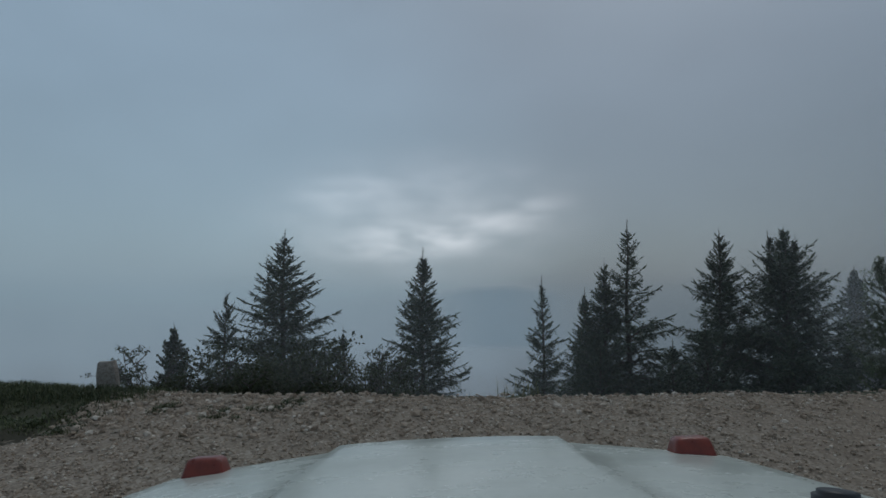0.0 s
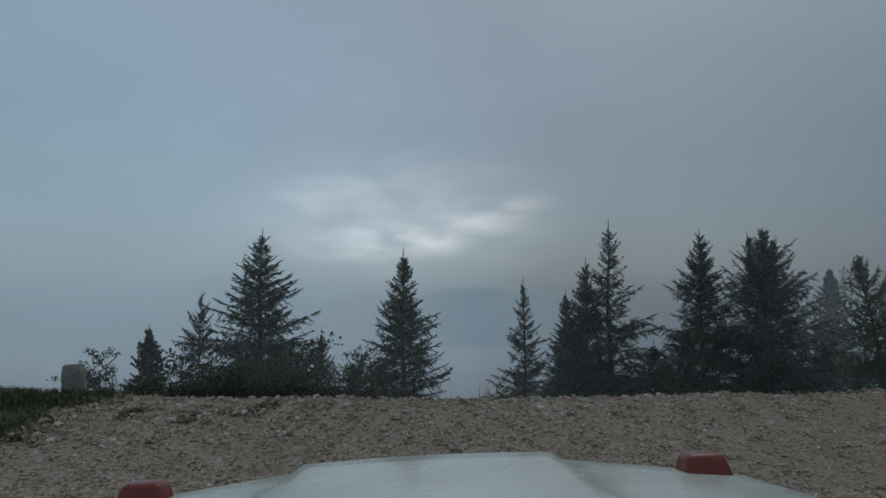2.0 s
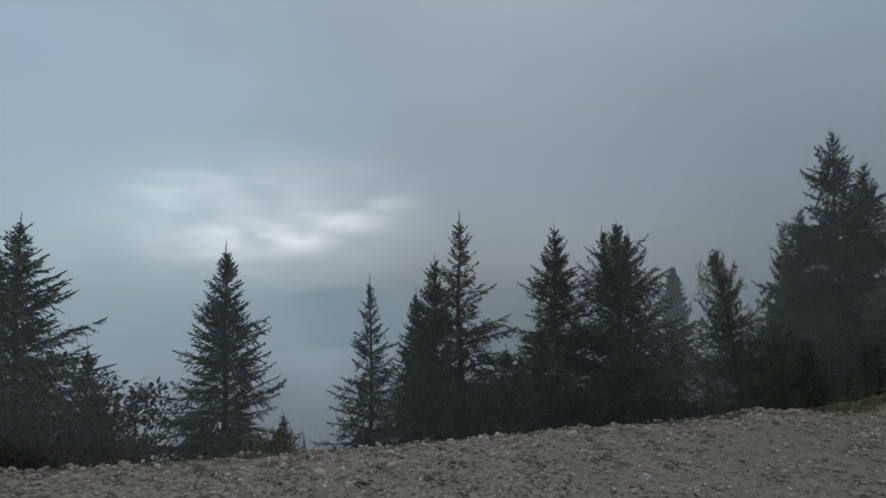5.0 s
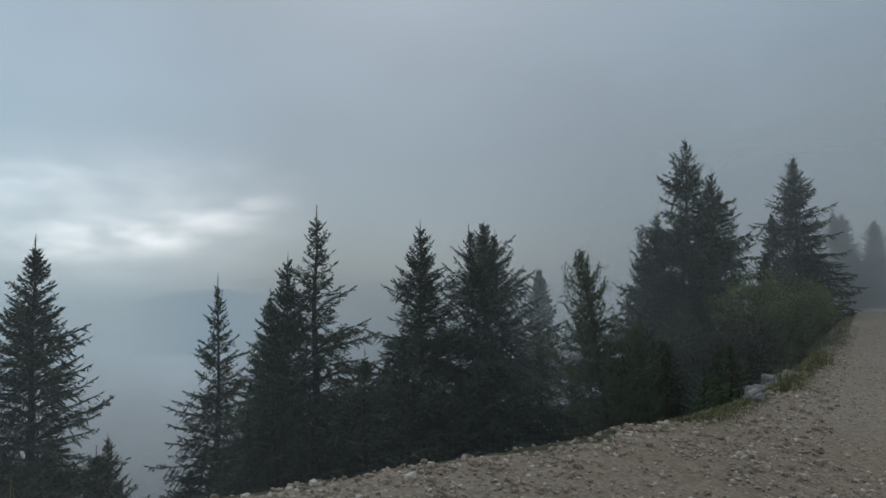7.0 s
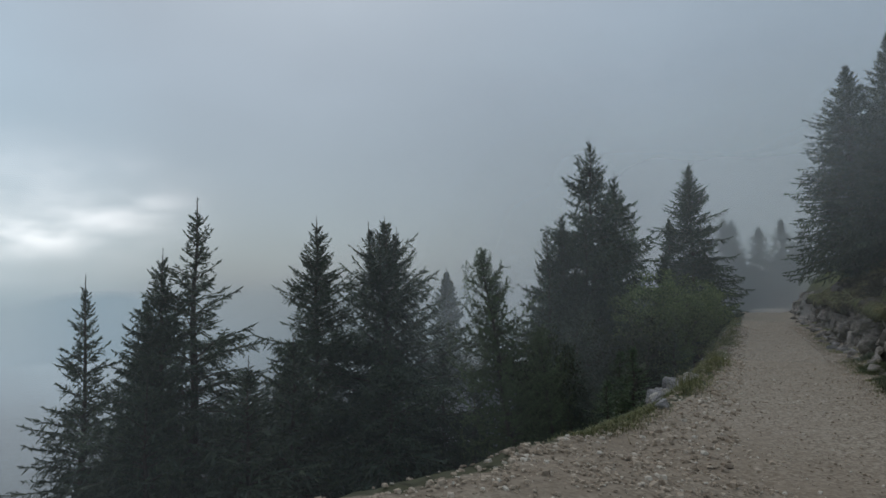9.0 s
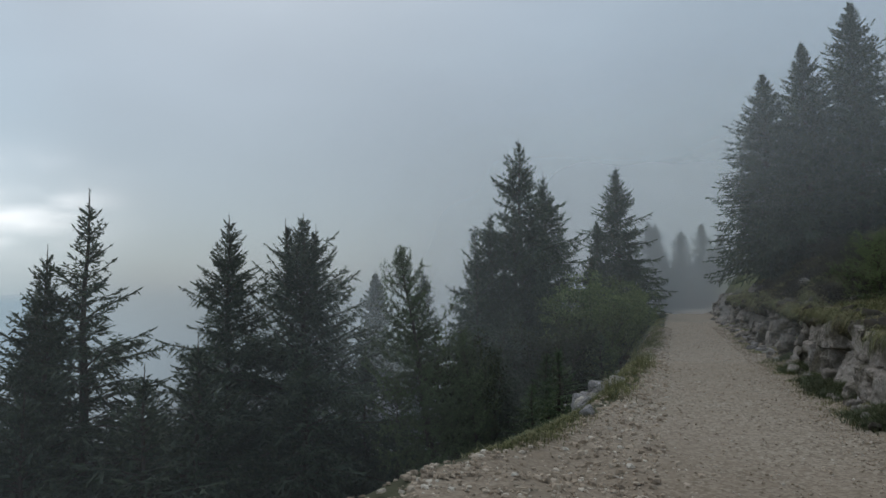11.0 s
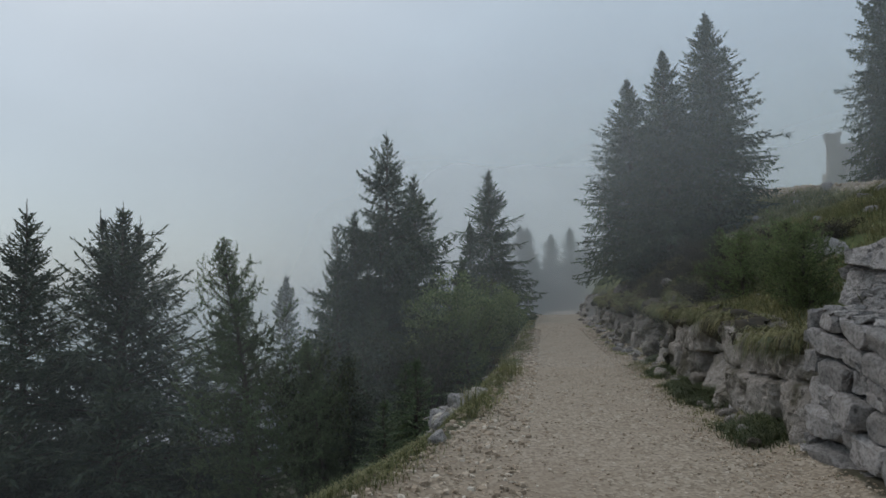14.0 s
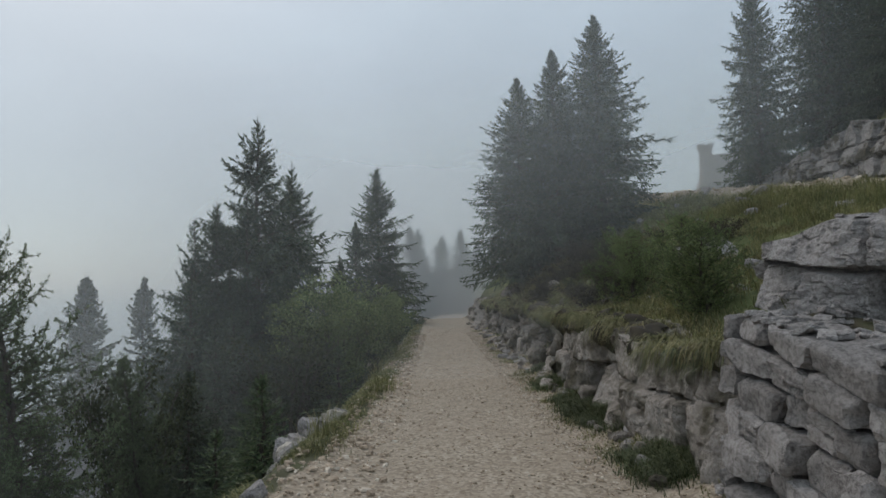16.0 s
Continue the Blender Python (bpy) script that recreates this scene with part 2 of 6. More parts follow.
def make_limestone(name, light, dark, stain, soil=0.0):
    m, nt, b = material(name)
    p = position(nt)
    big = ramp_node(nt, noise_node(nt, 2.2, 5, 0.6, p), [(0.34, tuple(0.6 * x + 0.4 * y for x, y in zip(stain, light))), (0.5, light), (0.68, stain)])
    fine = ramp_node(nt, noise_node(nt, 24, 10, 0.8, p), [(0.36, tuple(0.6 * x for x in dark)), (0.45, tuple(0.8 * x for x in stain)), (0.52, light), (0.64, tuple(1.3 * x for x in light))])
    c = mix(nt, 0.62, big, fine)
    # hairline cracks along warped cells
    warp = nt.nodes.new("ShaderNodeVectorMath")
    warp.operation = "MULTIPLY_ADD"
    t = nt.nodes.new("ShaderNodeTexNoise")
    t.inputs["Scale"].default_value, t.inputs["Detail"].default_value = 4.0, 5
    nt.links.new(p, t.inputs["Vector"])
    nt.links.new(t.outputs["Color"], warp.inputs[0])
    warp.inputs[1].default_value = (0.22, 0.22, 0.22)
    nt.links.new(p, warp.inputs[2])
    edge = voronoi_node(nt, 5.5, warp.outputs[0], "Distance", "DISTANCE_TO_EDGE")
    crack = to_range(nt, edge, 0.0, 0.02, 0.4, 0.0)
    patchy = to_range(nt, noise_node(nt, 1.7, 3, 0.5, p), 0.45, 0.6, 0.0, 1.0)
    cm = nt.nodes.new("ShaderNodeMath")
    cm.operation = "MULTIPLY"
    nt.links.new(crack, cm.inputs[0])
    nt.links.new(patchy, cm.inputs[1])
    c = mix(nt, cm.outputs[0], c, tuple(0.3 * x for x in dark))
    rnd = to_range(nt, object_random(nt), 0, 1, 0.7, 1.18)
    sc = nt.nodes.new("ShaderNodeVectorMath")
    sc.operation = "SCALE"
    nt.links.new(c, sc.inputs[0])
    nt.links.new(rnd, sc.inputs["Scale"])
    # dark lichen in uneven patches
    sp = to_range(nt, noise_node(nt, 9, 10, 0.8, p), 0.57, 0.63, 0.0, 0.65)
    c = mix(nt, sp, sc.outputs[0], tuple(0.45 * x for x in dark))
    if soil:  # earth and moss on the stone in patches, overhang shade painted in with them
        c = mix(nt, to_range(nt, noise_node(nt, 1.5, 7, 0.7, p), 0.47, 0.58, 0.0, soil), c, ramp_node(nt, noise_node(nt, 7, 5, 0.6, p), [(0.35, (0.035, 0.027, 0.018)), (0.65, (0.075, 0.066, 0.036))]))
    nt.links.new(c, b.inputs["Base Color"])
    b.inputs["Roughness"].default_value = 0.92
    b.inputs["Specular IOR Level"].default_value = 0.2
    h = mix(nt, 0.5, noise_node(nt, 11, 10, 0.75, p), noise_node(nt, 45, 6, 0.7, p))
    h = mix(nt, cm.outputs[0], h, (0.0, 0.0, 0.0))
    bump(nt, b, h, 1.0, 0.05)
    return m


def make_leafy(name, stops, rough=0.6, through=0.0, wet=0.3):
    m, nt, b = material(name)
    c = ramp_node(nt, island(nt), stops)
    tint = to_range(nt, noise_node(nt, 0.9, 3, 0.5, position(nt)), 0.3, 0.7, 0.7, 1.3)
    sc = nt.nodes.new("ShaderNodeVectorMath")
    sc.operation = "SCALE"
    nt.links.new(c, sc.inputs[0])
    nt.links.new(tint, sc.inputs["Scale"])
    nt.links.new(sc.outputs[0], b.inputs["Base Color"])
    b.inputs["Roughness"].default_value = rough
    b.inputs["Specular IOR Level"].default_value = wet
    if through:
        tr = nt.nodes.new("ShaderNodeBsdfTranslucent")
        nt.links.new(sc.outputs[0], tr.inputs[0])
        ms = nt.nodes.new("ShaderNodeMixShader")
        ms.inputs[0].default_value = through
        nt.links.new(b.outputs[0], ms.inputs[1])
        nt.links.new(tr.outputs[0], ms.inputs[2])
        nt.links.new(ms.outputs[0], nt.nodes["Material Output"].inputs[0])
    return m


def make_bark():
    m, nt, b = material("bark")
    p = position(nt)
    mp = nt.nodes.new("ShaderNodeMapping")
    mp.inputs["Scale"].default_value = (1, 1, 0.25)
    nt.links.new(p, mp.inputs[0])
    n1 = noise_node(nt, 26, 6, 0.7, mp.outputs[0])
    nt.links.new(ramp_node(nt, n1, [(0.3, (0.035, 0.028, 0.022)), (0.7, (0.13, 0.105, 0.085))]), b.inputs["Base Color"])
    b.inputs["Roughness"].default_value = 0.95
    bump(nt, b, n1, 1.0, 0.02)
    return m


def make_paint():
    m, nt, b = material("white_car_paint")
    p = position(nt)
    smear = noise_node(nt, 3.0, 6, 0.7, p)
    film = noise_node(nt, 40, 4, 0.6, p)
    c = mix(nt, to_range(nt, smear, 0.50, 0.66, 0.0, 0.35), (0.655, 0.675, 0.585), (0.50, 0.52, 0.455))
    c = mix(nt, to_range(nt, film, 0.5, 0.7, 0.0, 0.15), c, (0.38, 0.38, 0.34))
    nt.links.new(c, b.inputs["Base Color"])
    nt.links.new(to_range(nt, smear, 0.4, 0.66, 0.20, 0.38), b.inputs["Roughness"])
    b.inputs["Specular IOR Level"].default_value = 0.4
    b.inputs["Coat Weight"].default_value = 0.15
    b.inputs["Coat Roughness"].default_value = 0.08
    return m


def make_plain(name, color, rough, var=0.25, scale=12, metallic=0.0):
    m, nt, b = material(name)
    n1 = noise_node(nt, scale, 5, 0.65, position(nt))
    nt.links.new(ramp_node(nt, n1, [(0.3, tuple(x * (1 - var) for x in color)), (0.7, tuple(min(1, x * (1 + var)) for x in color))]), b.inputs["Base Color"])
    nt.links.new(to_range(nt, n1, 0.3, 0.7, max(0, rough - 0.1), min(1, rough + 0.1)), b.inputs["Roughness"])
    b.inputs["Metallic"].default_value = metallic
    return m


def make_mist(name, cover):
    """A thin bank of mist: mostly clear, the rest scatters daylight; uneven, and thinning out towards its top and bottom edges."""
    m, nt, b = material(name)
    p = position(nt)
    out = nt.nodes["Material Output"]
    df, tl, tr = nt.nodes.new("ShaderNodeBsdfDiffuse"), nt.nodes.new("ShaderNodeBsdfTranslucent"), nt.nodes.new("ShaderNodeBsdfTransparent")
    for s in (df, tl):
        s.inputs[0].default_value = (0.91, 0.925, 0.94, 1)
    half, ms = nt.nodes.new("ShaderNodeMixShader"), nt.nodes.new("ShaderNodeMixShader")
    half.inputs[0].default_value = 0.5
    nt.links.new(df.outputs[0], half.inputs[1])
    nt.links.new(tl.outputs[0], half.inputs[2])
    at = nt.nodes.new("ShaderNodeAttribute")
    at.attribute_name = "thick"
    n1 = to_range(nt, noise_node(nt, 0.05, 3, 0.5, p), 0.3, 0.7, 0.75, 1.25)
    k = nt.nodes.new("ShaderNodeMath")
    k.operation = "MULTIPLY"
    nt.links.new(n1, k.inputs[0])
    nt.links.new(at.outputs["Fac"], k.inputs[1])
    k2 = nt.nodes.new("ShaderNodeMath")
    k2.operation, k2.use_clamp = "MULTIPLY", True
    nt.links.new(k.outputs[0], k2.inputs[0])
    k2.inputs[1].default_value = cover
    nt.links.new(k2.outputs[0], ms.inputs[0])
    nt.links.new(tr.outputs[0], ms.inputs[1])
    nt.links.new(half.outputs[0], ms.inputs[2])
    nt.links.new(ms.outputs[0], out.inputs[0])
    return m


GROUND = make_ground()
PEBBLE = make_pebble()
LIMESTONE = make_limestone("grey_limestone", (0.41, 0.375, 0.358), (0.125, 0.112, 0.106), (0.27, 0.244, 0.232))
WARM_LIMESTONE = make_limestone("beige_limestone", (0.40, 0.352, 0.316), (0.12, 0.10, 0.085), (0.28, 0.236, 0.20), 0.85)
# cliff stone: shade of the trees above is put into its darker colour
CLIFF_LIMESTONE = make_limestone("earthy_shaded_limestone", (0.30, 0.275, 0.262), (0.10, 0.09, 0.083), (0.21, 0.19, 0.178), 0.9)
PALE_STONE = make_limestone("pale_weathered_stone", (0.58, 0.52, 0.45), (0.26, 0.22, 0.185), (0.46, 0.40, 0.34))
NEEDLES = make_leafy("spruce_needles", [(0.0, (0.045, 0.062, 0.040)), (0.6, (0.066, 0.086, 0.052)), (1.0, (0.092, 0.110, 0.062))], rough=0.55, through=0.12, wet=0.4)
YOUNG_NEEDLES = make_leafy("young_spruce_needles", [(0.0, (0.055, 0.085, 0.045)), (0.6, (0.10, 0.14, 0.065)), (1.0, (0.16, 0.20, 0.09))], rough=0.5, through=0.2, wet=0.5)
LARCH_NEEDLES = make_leafy("larch_needles", [(0.0, (0.07, 0.098, 0.048)), (0.6, (0.12, 0.155, 0.075)), (1.0, (0.17, 0.21, 0.105))], through=0.3)
LEAVES = make_leafy("broad_leaves", [(0.0, (0.10, 0.132, 0.06)), (0.6, (0.18, 0.218, 0.095)), (1.0, (0.28, 0.31, 0.15))], rough=0.75, through=0.35, wet=0.15)
SAPLING_NEEDLES = make_leafy("sapling_needles", [(0.0, (0.11, 0.15, 0.068)), (0.6, (0.19, 0.235, 0.105)), (1.0, (0.28, 0.32, 0.16))], rough=0.75, through=0.5, wet=0.15)
HEATH = make_leafy("heath_twigs", [(0.0, (0.034, 0.028, 0.021)), (0.6, (0.060, 0.049, 0.034)), (1.0, (0.085, 0.078, 0.046))], rough=0.85, through=0.1, wet=0.1)
DRAB_LEAVES = make_leafy("dull_leaves", [(0.0, (0.038, 0.044, 0.024)), (0.6, (0.058, 0.066, 0.033)), (1.0, (0.085, 0.092, 0.05))], rough=0.8, through=0.15, wet=0.1)
GRASS = make_leafy("grass_blades", [(0.0, (0.095, 0.102, 0.044)), (0.55, (0.19, 0.195, 0.08)), (0.85, (0.29, 0.265, 0.125)), (1.0, (0.36, 0.31, 0.18))], through=0.35)
DARK_GRASS = make_leafy("dark_grass_blades", [(0.0, (0.05, 0.062, 0.03)), (0.6, (0.095, 0.115, 0.052)), (1.0, (0.16, 0.16, 0.08))], through=0.15)
DRY_GRASS = make_leafy("dry_grass_blades", [(0.0, (0.10, 0.10, 0.04)), (0.6, (0.22, 0.19, 0.09)), (1.0, (0.36, 0.30, 0.16))], through=0.25)
TURF_EDGE = make_plain("peaty_turf_edge", (0.040, 0.031, 0.020), 0.95, 0.55, 9)
BARK = make_bark()
PAINT = make_paint()
ORANGE = make_plain("orange_red_plastic", (0.20, 0.030, 0.015), 0.35, 0.25, 30)
BLACK = make_plain("black_plastic", (0.012, 0.013, 0.014), 0.45, 0.2)
STEEL = make_plain("steel", (0.4, 0.4, 0.4), 0.3, 0.15, metallic=1.0)
MASONRY = make_plain("weathered_masonry", (0.34, 0.29, 0.26), 0.92, 0.3, 2.5)


# ---------------------------------------------------------------- mesh helpers
def mesh_of(name, verts, faces, mat, smooth=False):
    me = bpy.data.meshes.new(name)
    me.from_pydata([tuple(v) for v in verts] if not isinstance(verts, np.ndarray) else verts.tolist(), [], faces if not isinstance(faces, np.ndarray) else faces.tolist())
    me.materials.append(mat)
    if smooth:
        me.polygons.foreach_set("use_smooth", np.ones(len(me.polygons), bool))
    me.update()
    return me


def bm_mesh(name, bm, mat, smooth=False):
    me = bpy.data.meshes.new(name)
    bm.to_mesh(me)
    bm.free()
    me.materials.append(mat)
    if smooth:
        me.polygons.foreach_set("use_smooth", np.ones(len(me.polygons), bool))
    return me


def part(name, me, parent, label="", m=None):
    ob = new(name, me)
    ob.parent = parent
    if m is not None:
        ob.matrix_basis = m
    if label:
        ob["label"] = label
    return ob


def thing(name, x, y, z, label, category, group="", kind="", rz=0.0, scale=1.0):
    ob = new(name)
    ob.empty_display_size = 0.2
    ob.matrix_basis = Matrix.LocRotScale((x, y, z), Euler((0, 0, rz)), (scale,) * 3)
    return tagged(ob, label, category, group, kind)


# ---------------------------------------------------------------- the lie of the land
U, N, O = (0.857, 0.515), (0.515, -0.857), (14.35, 8.95)  # along the track, to its uphill side, a point on its uphill edge
RIM = np.array([(-60, 16), (-14, 10.2), (-8, 9.2), (-5, 8.7), (-1.4, 8.15), (2, 8.15), (5.6, 8.45), (7.6, 9.65), (10, 10.45), (12.9, 11.8), (16.3, 13.75), (23.1, 17.6), (39, 27.4), (62, 41.5), (120, 77), (3000, 1840)], float)


def along(s, d):
    return O[0] + U[0] * s + N[0] * d, O[1] + U[1] * s + N[1] * d


def smooth01(a, b, v):
    t = np.clip((v - a) / (b - a), 0, 1)
    return t * t * (3 - 2 * t)


def rim_distance(x, y):
    """Signed distance from the outer rim (positive outside, downhill), and the rim's x there."""
    best, sign, rx = np.full(x.shape, 1e9), np.ones(x.shape), np.zeros(x.shape)
    for (ax, ay), (bx, by) in zip(RIM[:-1], RIM[1:]):
        dx, dy = bx - ax, by - ay
        t = np.clip(((x - ax) * dx + (y - ay) * dy) / (dx * dx + dy * dy), 0, 1)
        qx, qy = ax + t * dx, ay + t * dy
        dist = np.hypot(x - qx, y - qy)
        side = np.sign(dx * (y - ay) - dy * (x - ax))
        near = dist < best
        best, sign, rx = np.where(near, dist, best), np.where(near, side, sign), np.where(near, qx, rx)
    return best * sign, rx


def wavy(x, y, k, seed):
    return (np.sin(k * x * 1.3 + seed) * np.cos(k * y * 1.1 - 2 * seed) + 0.6 * np.sin(k * 2.3 * x - 1.7 * k * y + 3 * seed) + 0.4 * np.cos(k * 4.1 * y + 3.3 * k * x + seed)) / 2


def crest_height(s):
    return np.where(s > 0, 3.25 + 0.14 * np.minimum(s, 44), 3.25 + 0.05 * np.maximum(s, -12))


def land(x, y):
    """Height, and the share of gravel and of turf in the ground's cover."""
    x, y = np.asarray(x, float), np.asarray(y, float)
    s = (x - O[0]) * U[0] + (y - O[1]) * U[1]
    d = (x - O[0]) * N[0] + (y - O[1]) * N[1]
    rd, rx = rim_distance(x, y)
    # berm along the rim of the turning place, low lip along the track
    crest = 0.06 + 0.37 * smooth01(8.5, 5.5, rx)
    wide = np.where(rx < 6.5, 3.6, 0.8)
    z = crest * smooth01(wide, 0.0, -rd) * (rd <= 0)
    z = z + 0.035 * wavy(x, y, 1.1, 0.3) * (np.abs(rd) < 40) + 0.02 * wavy(x, y, 3.7, 1.2)
    # outside: a steep wooded slope into the valley
    soft = np.clip(rd, 0, 1.2)
    fall = crest - 1.25 * soft**2 / (soft + 0.5) - 0.50 * np.clip(rd - 1.2, 0, 1500) + 0.25 * wavy(x, y, 0.8, 2.0) * smooth01(0.5, 4, rd)
    z = np.where(rd > 0, fall, z)
    # uphill side of the track
    on = smooth01(-8.6, -6.4, s) * (rd < 0)
    face = np.where(s < -3.0, 1.34 + 0.14 * (np.clip(s, -7, -3) + 4.0), 1.14 + 0.5 * smooth01(1.5, 7, s) + 0.14 * np.sin(s * 0.9))
    up = 0.14 * smooth01(-0.25, 0.3, d) + (face - 0.14) * smooth01(0.30, 0.78 + 0.5 * smooth01(1.5, 7, s), d)
    back = 0.95 + 0.34 * np.clip(-2.4 - s, 0, 4)
    tier = (0.68 - 0.14 * np.clip(s + 4.0, -3, 1)) * smooth01(-2.0, -2.6, s) * smooth01(0.0, 0.35, d - back)
    base = face + (0.68 - 0.14 * np.clip(s + 4.0, -3, 1)) * smooth01(-2.0, -2.6, s)
    slope = np.clip((d - 1.3) / 7.7, 0, 1) ** 0.85
    up = up + tier + np.maximum(crest_height(s) - base, 0.3) * slope
    cliff = 2.3 * smooth01(24, 13, s)
    up = up + cliff * smooth01(13.5, 14.3, d) + smooth01(24, 14, s) * 0.4 * np.clip(d - 13.8, 0, 12) - 0.3 * np.clip(d - 32.0, 0, 60)
    up = up + 0.14 * wavy(x, y, 1.6, 0.7) * smooth01(1.0, 2.5, d) * (1 - 0.7 * smooth01(8.5, 9.2, d) * smooth01(13, 12.3, d))
    z = z + on * np.where(d > -0.25, up, 0)
    gravel = smooth01(0.15, -0.25, rd + 0.15 * smooth01(8, 11, rx)) * np.where(on > 0.3, np.maximum(smooth01(0.35, -0.15, d), smooth01(7.7, 8.2, d) * smooth01(12.7, 12.3, d)), 1.0)
    gravel = gravel * (1 - 0.8 * smooth01(-3.6, -4.8, x) * smooth01(-3.1, -1.6, rd) * (rd < 0.3))
    turf = np.maximum(smooth01(0.8, 2.0, d) * on, smooth01(2.5, 0.3, np.abs(rd)) * 0.25)
    wear = smooth01(2.2, 6.0, x) * smooth01(11, 8, x) * (rd < 0)
    return z, gravel, turf, wear


def ground_z(x, y):
    return float(land(np.array([x]), np.array([y]))[0][0])


def axis_steps(lo, hi, fine, far_lo, far_hi):
    mid = np.arange(lo, hi + fine / 2, fine)
    out, step, v = [], fine, hi
    while v < far_hi:
        step *= 1.22
        v += step
        out.append(v)
    low, step, v = [], fine, lo
    while v > far_lo:
        step *= 1.22
        v -= step
        low.append(v)
    return np.r_[low[::-1], mid, out]


def build_ground():
    # a sheet in rows along the track and across it, fine near the way and coarse out to the horizon
    ss = axis_steps(-26, 34, 0.24, -2600, 2600)
    dd = np.unique(np.r_[axis_steps(-24, 15, 0.3, -2600, 2600), np.arange(-12, -1, 0.15), np.arange(-0.4, 2.2, 0.1)].round(3))
    S, D = np.meshgrid(ss, dd, indexing="ij")
    X, Y = O[0] + U[0] * S + N[0] * D, O[1] + U[1] * S + N[1] * D
    Z, G, T, W = land(X, Y)
    nv = X.size
    idx = np.arange(nv).reshape(X.shape)
    faces = np.stack([idx[:-1, :-1], idx[:-1, 1:], idx[1:, 1:], idx[1:, :-1]], -1).reshape(-1, 4)
    me = mesh_of("ground", np.stack([X, Y, Z], -1).reshape(-1, 3), faces[:, ::-1], GROUND, True)
    at = me.color_attributes.new("cover", "FLOAT_COLOR", "POINT")
    at.data.foreach_set("color", np.stack([G.ravel(), T.ravel(), W.ravel(), np.ones(nv)], -1).ravel())
    tagged(new("ground", me), "pale gravel track and turning place on a wooded mountainside", "ground", kind="structure")


build_ground()


def band(name, radius, z0, z1, a0, a1, mat, fade_top=0.35, fade_ends=0.12, centre=(8, 8), fade_low=0.0):
    """A curved upright sheet round the turning place, with its thickness fading out at the edges."""
    na, nz = 48, 24
    verts, thick, faces = [], [], []
    for i in range(na + 1):
        a = radians(a0 + (a1 - a0) * i / na)
        for j in range(nz + 1):
            v = j / nz
            verts.append((centre[0] + radius * math.sin(a), centre[1] + radius * math.cos(a), z0 + (z1 - z0) * v))
            t = i / na
            thick.append(float(smooth01(0, fade_ends, min(t, 1 - t))) * float(smooth01(1, 1 - fade_top, v)) * (float(smooth01(0, fade_low, v)) if fade_low else 1.0))
    for i in range(na):
        for j in range(nz):
            k = i * (nz + 1) + j
            faces.append((k, k + 1, k + nz + 2, k + nz + 1))
    me = mesh_of(name, verts, faces, mat, True)
    at = me.attributes.new("thick", "FLOAT", "POINT")
    at.data.foreach_set("value", np.array(thick, np.float32))
    return new(name, me)


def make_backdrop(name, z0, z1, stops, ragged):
    """The misty valley far below: haze painted as a plain glow, darker below, paler and bluer above, feathering into
    the sky.
    """
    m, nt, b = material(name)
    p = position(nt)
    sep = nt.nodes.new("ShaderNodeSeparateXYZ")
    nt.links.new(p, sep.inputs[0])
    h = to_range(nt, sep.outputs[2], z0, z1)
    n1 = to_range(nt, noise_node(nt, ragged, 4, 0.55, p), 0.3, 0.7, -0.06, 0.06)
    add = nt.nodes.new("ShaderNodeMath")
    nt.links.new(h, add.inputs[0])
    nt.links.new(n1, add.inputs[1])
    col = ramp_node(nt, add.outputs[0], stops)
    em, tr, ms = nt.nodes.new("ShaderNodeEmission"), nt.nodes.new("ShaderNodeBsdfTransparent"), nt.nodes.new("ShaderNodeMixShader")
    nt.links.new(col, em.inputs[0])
    # painted glow: stronger below the break in the cloud, weaker to the east
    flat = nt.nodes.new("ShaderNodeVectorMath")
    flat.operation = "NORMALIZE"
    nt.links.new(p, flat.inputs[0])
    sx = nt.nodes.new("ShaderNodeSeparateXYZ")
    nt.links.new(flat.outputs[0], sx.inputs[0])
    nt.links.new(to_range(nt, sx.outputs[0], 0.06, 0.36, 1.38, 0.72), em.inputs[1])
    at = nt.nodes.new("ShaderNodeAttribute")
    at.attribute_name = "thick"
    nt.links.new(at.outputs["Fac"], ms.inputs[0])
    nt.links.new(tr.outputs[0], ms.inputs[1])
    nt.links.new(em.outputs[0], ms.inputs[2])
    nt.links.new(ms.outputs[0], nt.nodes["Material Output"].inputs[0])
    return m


# haze and the valley's gloom are put into these emission colours
BACKDROP = make_backdrop("misty_distance_glow", -700, 40, [(0.2, (0.105, 0.118, 0.128)), (0.52, (0.20, 0.232, 0.26)), (0.75, (0.29, 0.36, 0.41)), (1.0, (0.36, 0.43, 0.48))], 0.004)
VALLEY_GLOW = make_backdrop("valley_mist_glow", -150, 0, [(0.1, (0.042, 0.049, 0.054)), (0.5, (0.095, 0.111, 0.123)), (0.75, (0.16, 0.19, 0.213)), (1.0, (0.26, 0.31, 0.35))], 0.02)
tagged(band("backdrop", 1800, -1500, 55, -75, 80, BACKDROP, 0.2, 0.1), "glowing backdrop painted as blue-grey misty valley and far hills", "backdrop", kind="structure")


tagged(band("valley_mist_glow", 260, -320, -4, -80, 85, VALLEY_GLOW, 0.35, 0.1), "glowing backdrop painted as grey valley mist below the trees", "backdrop", kind="structure")


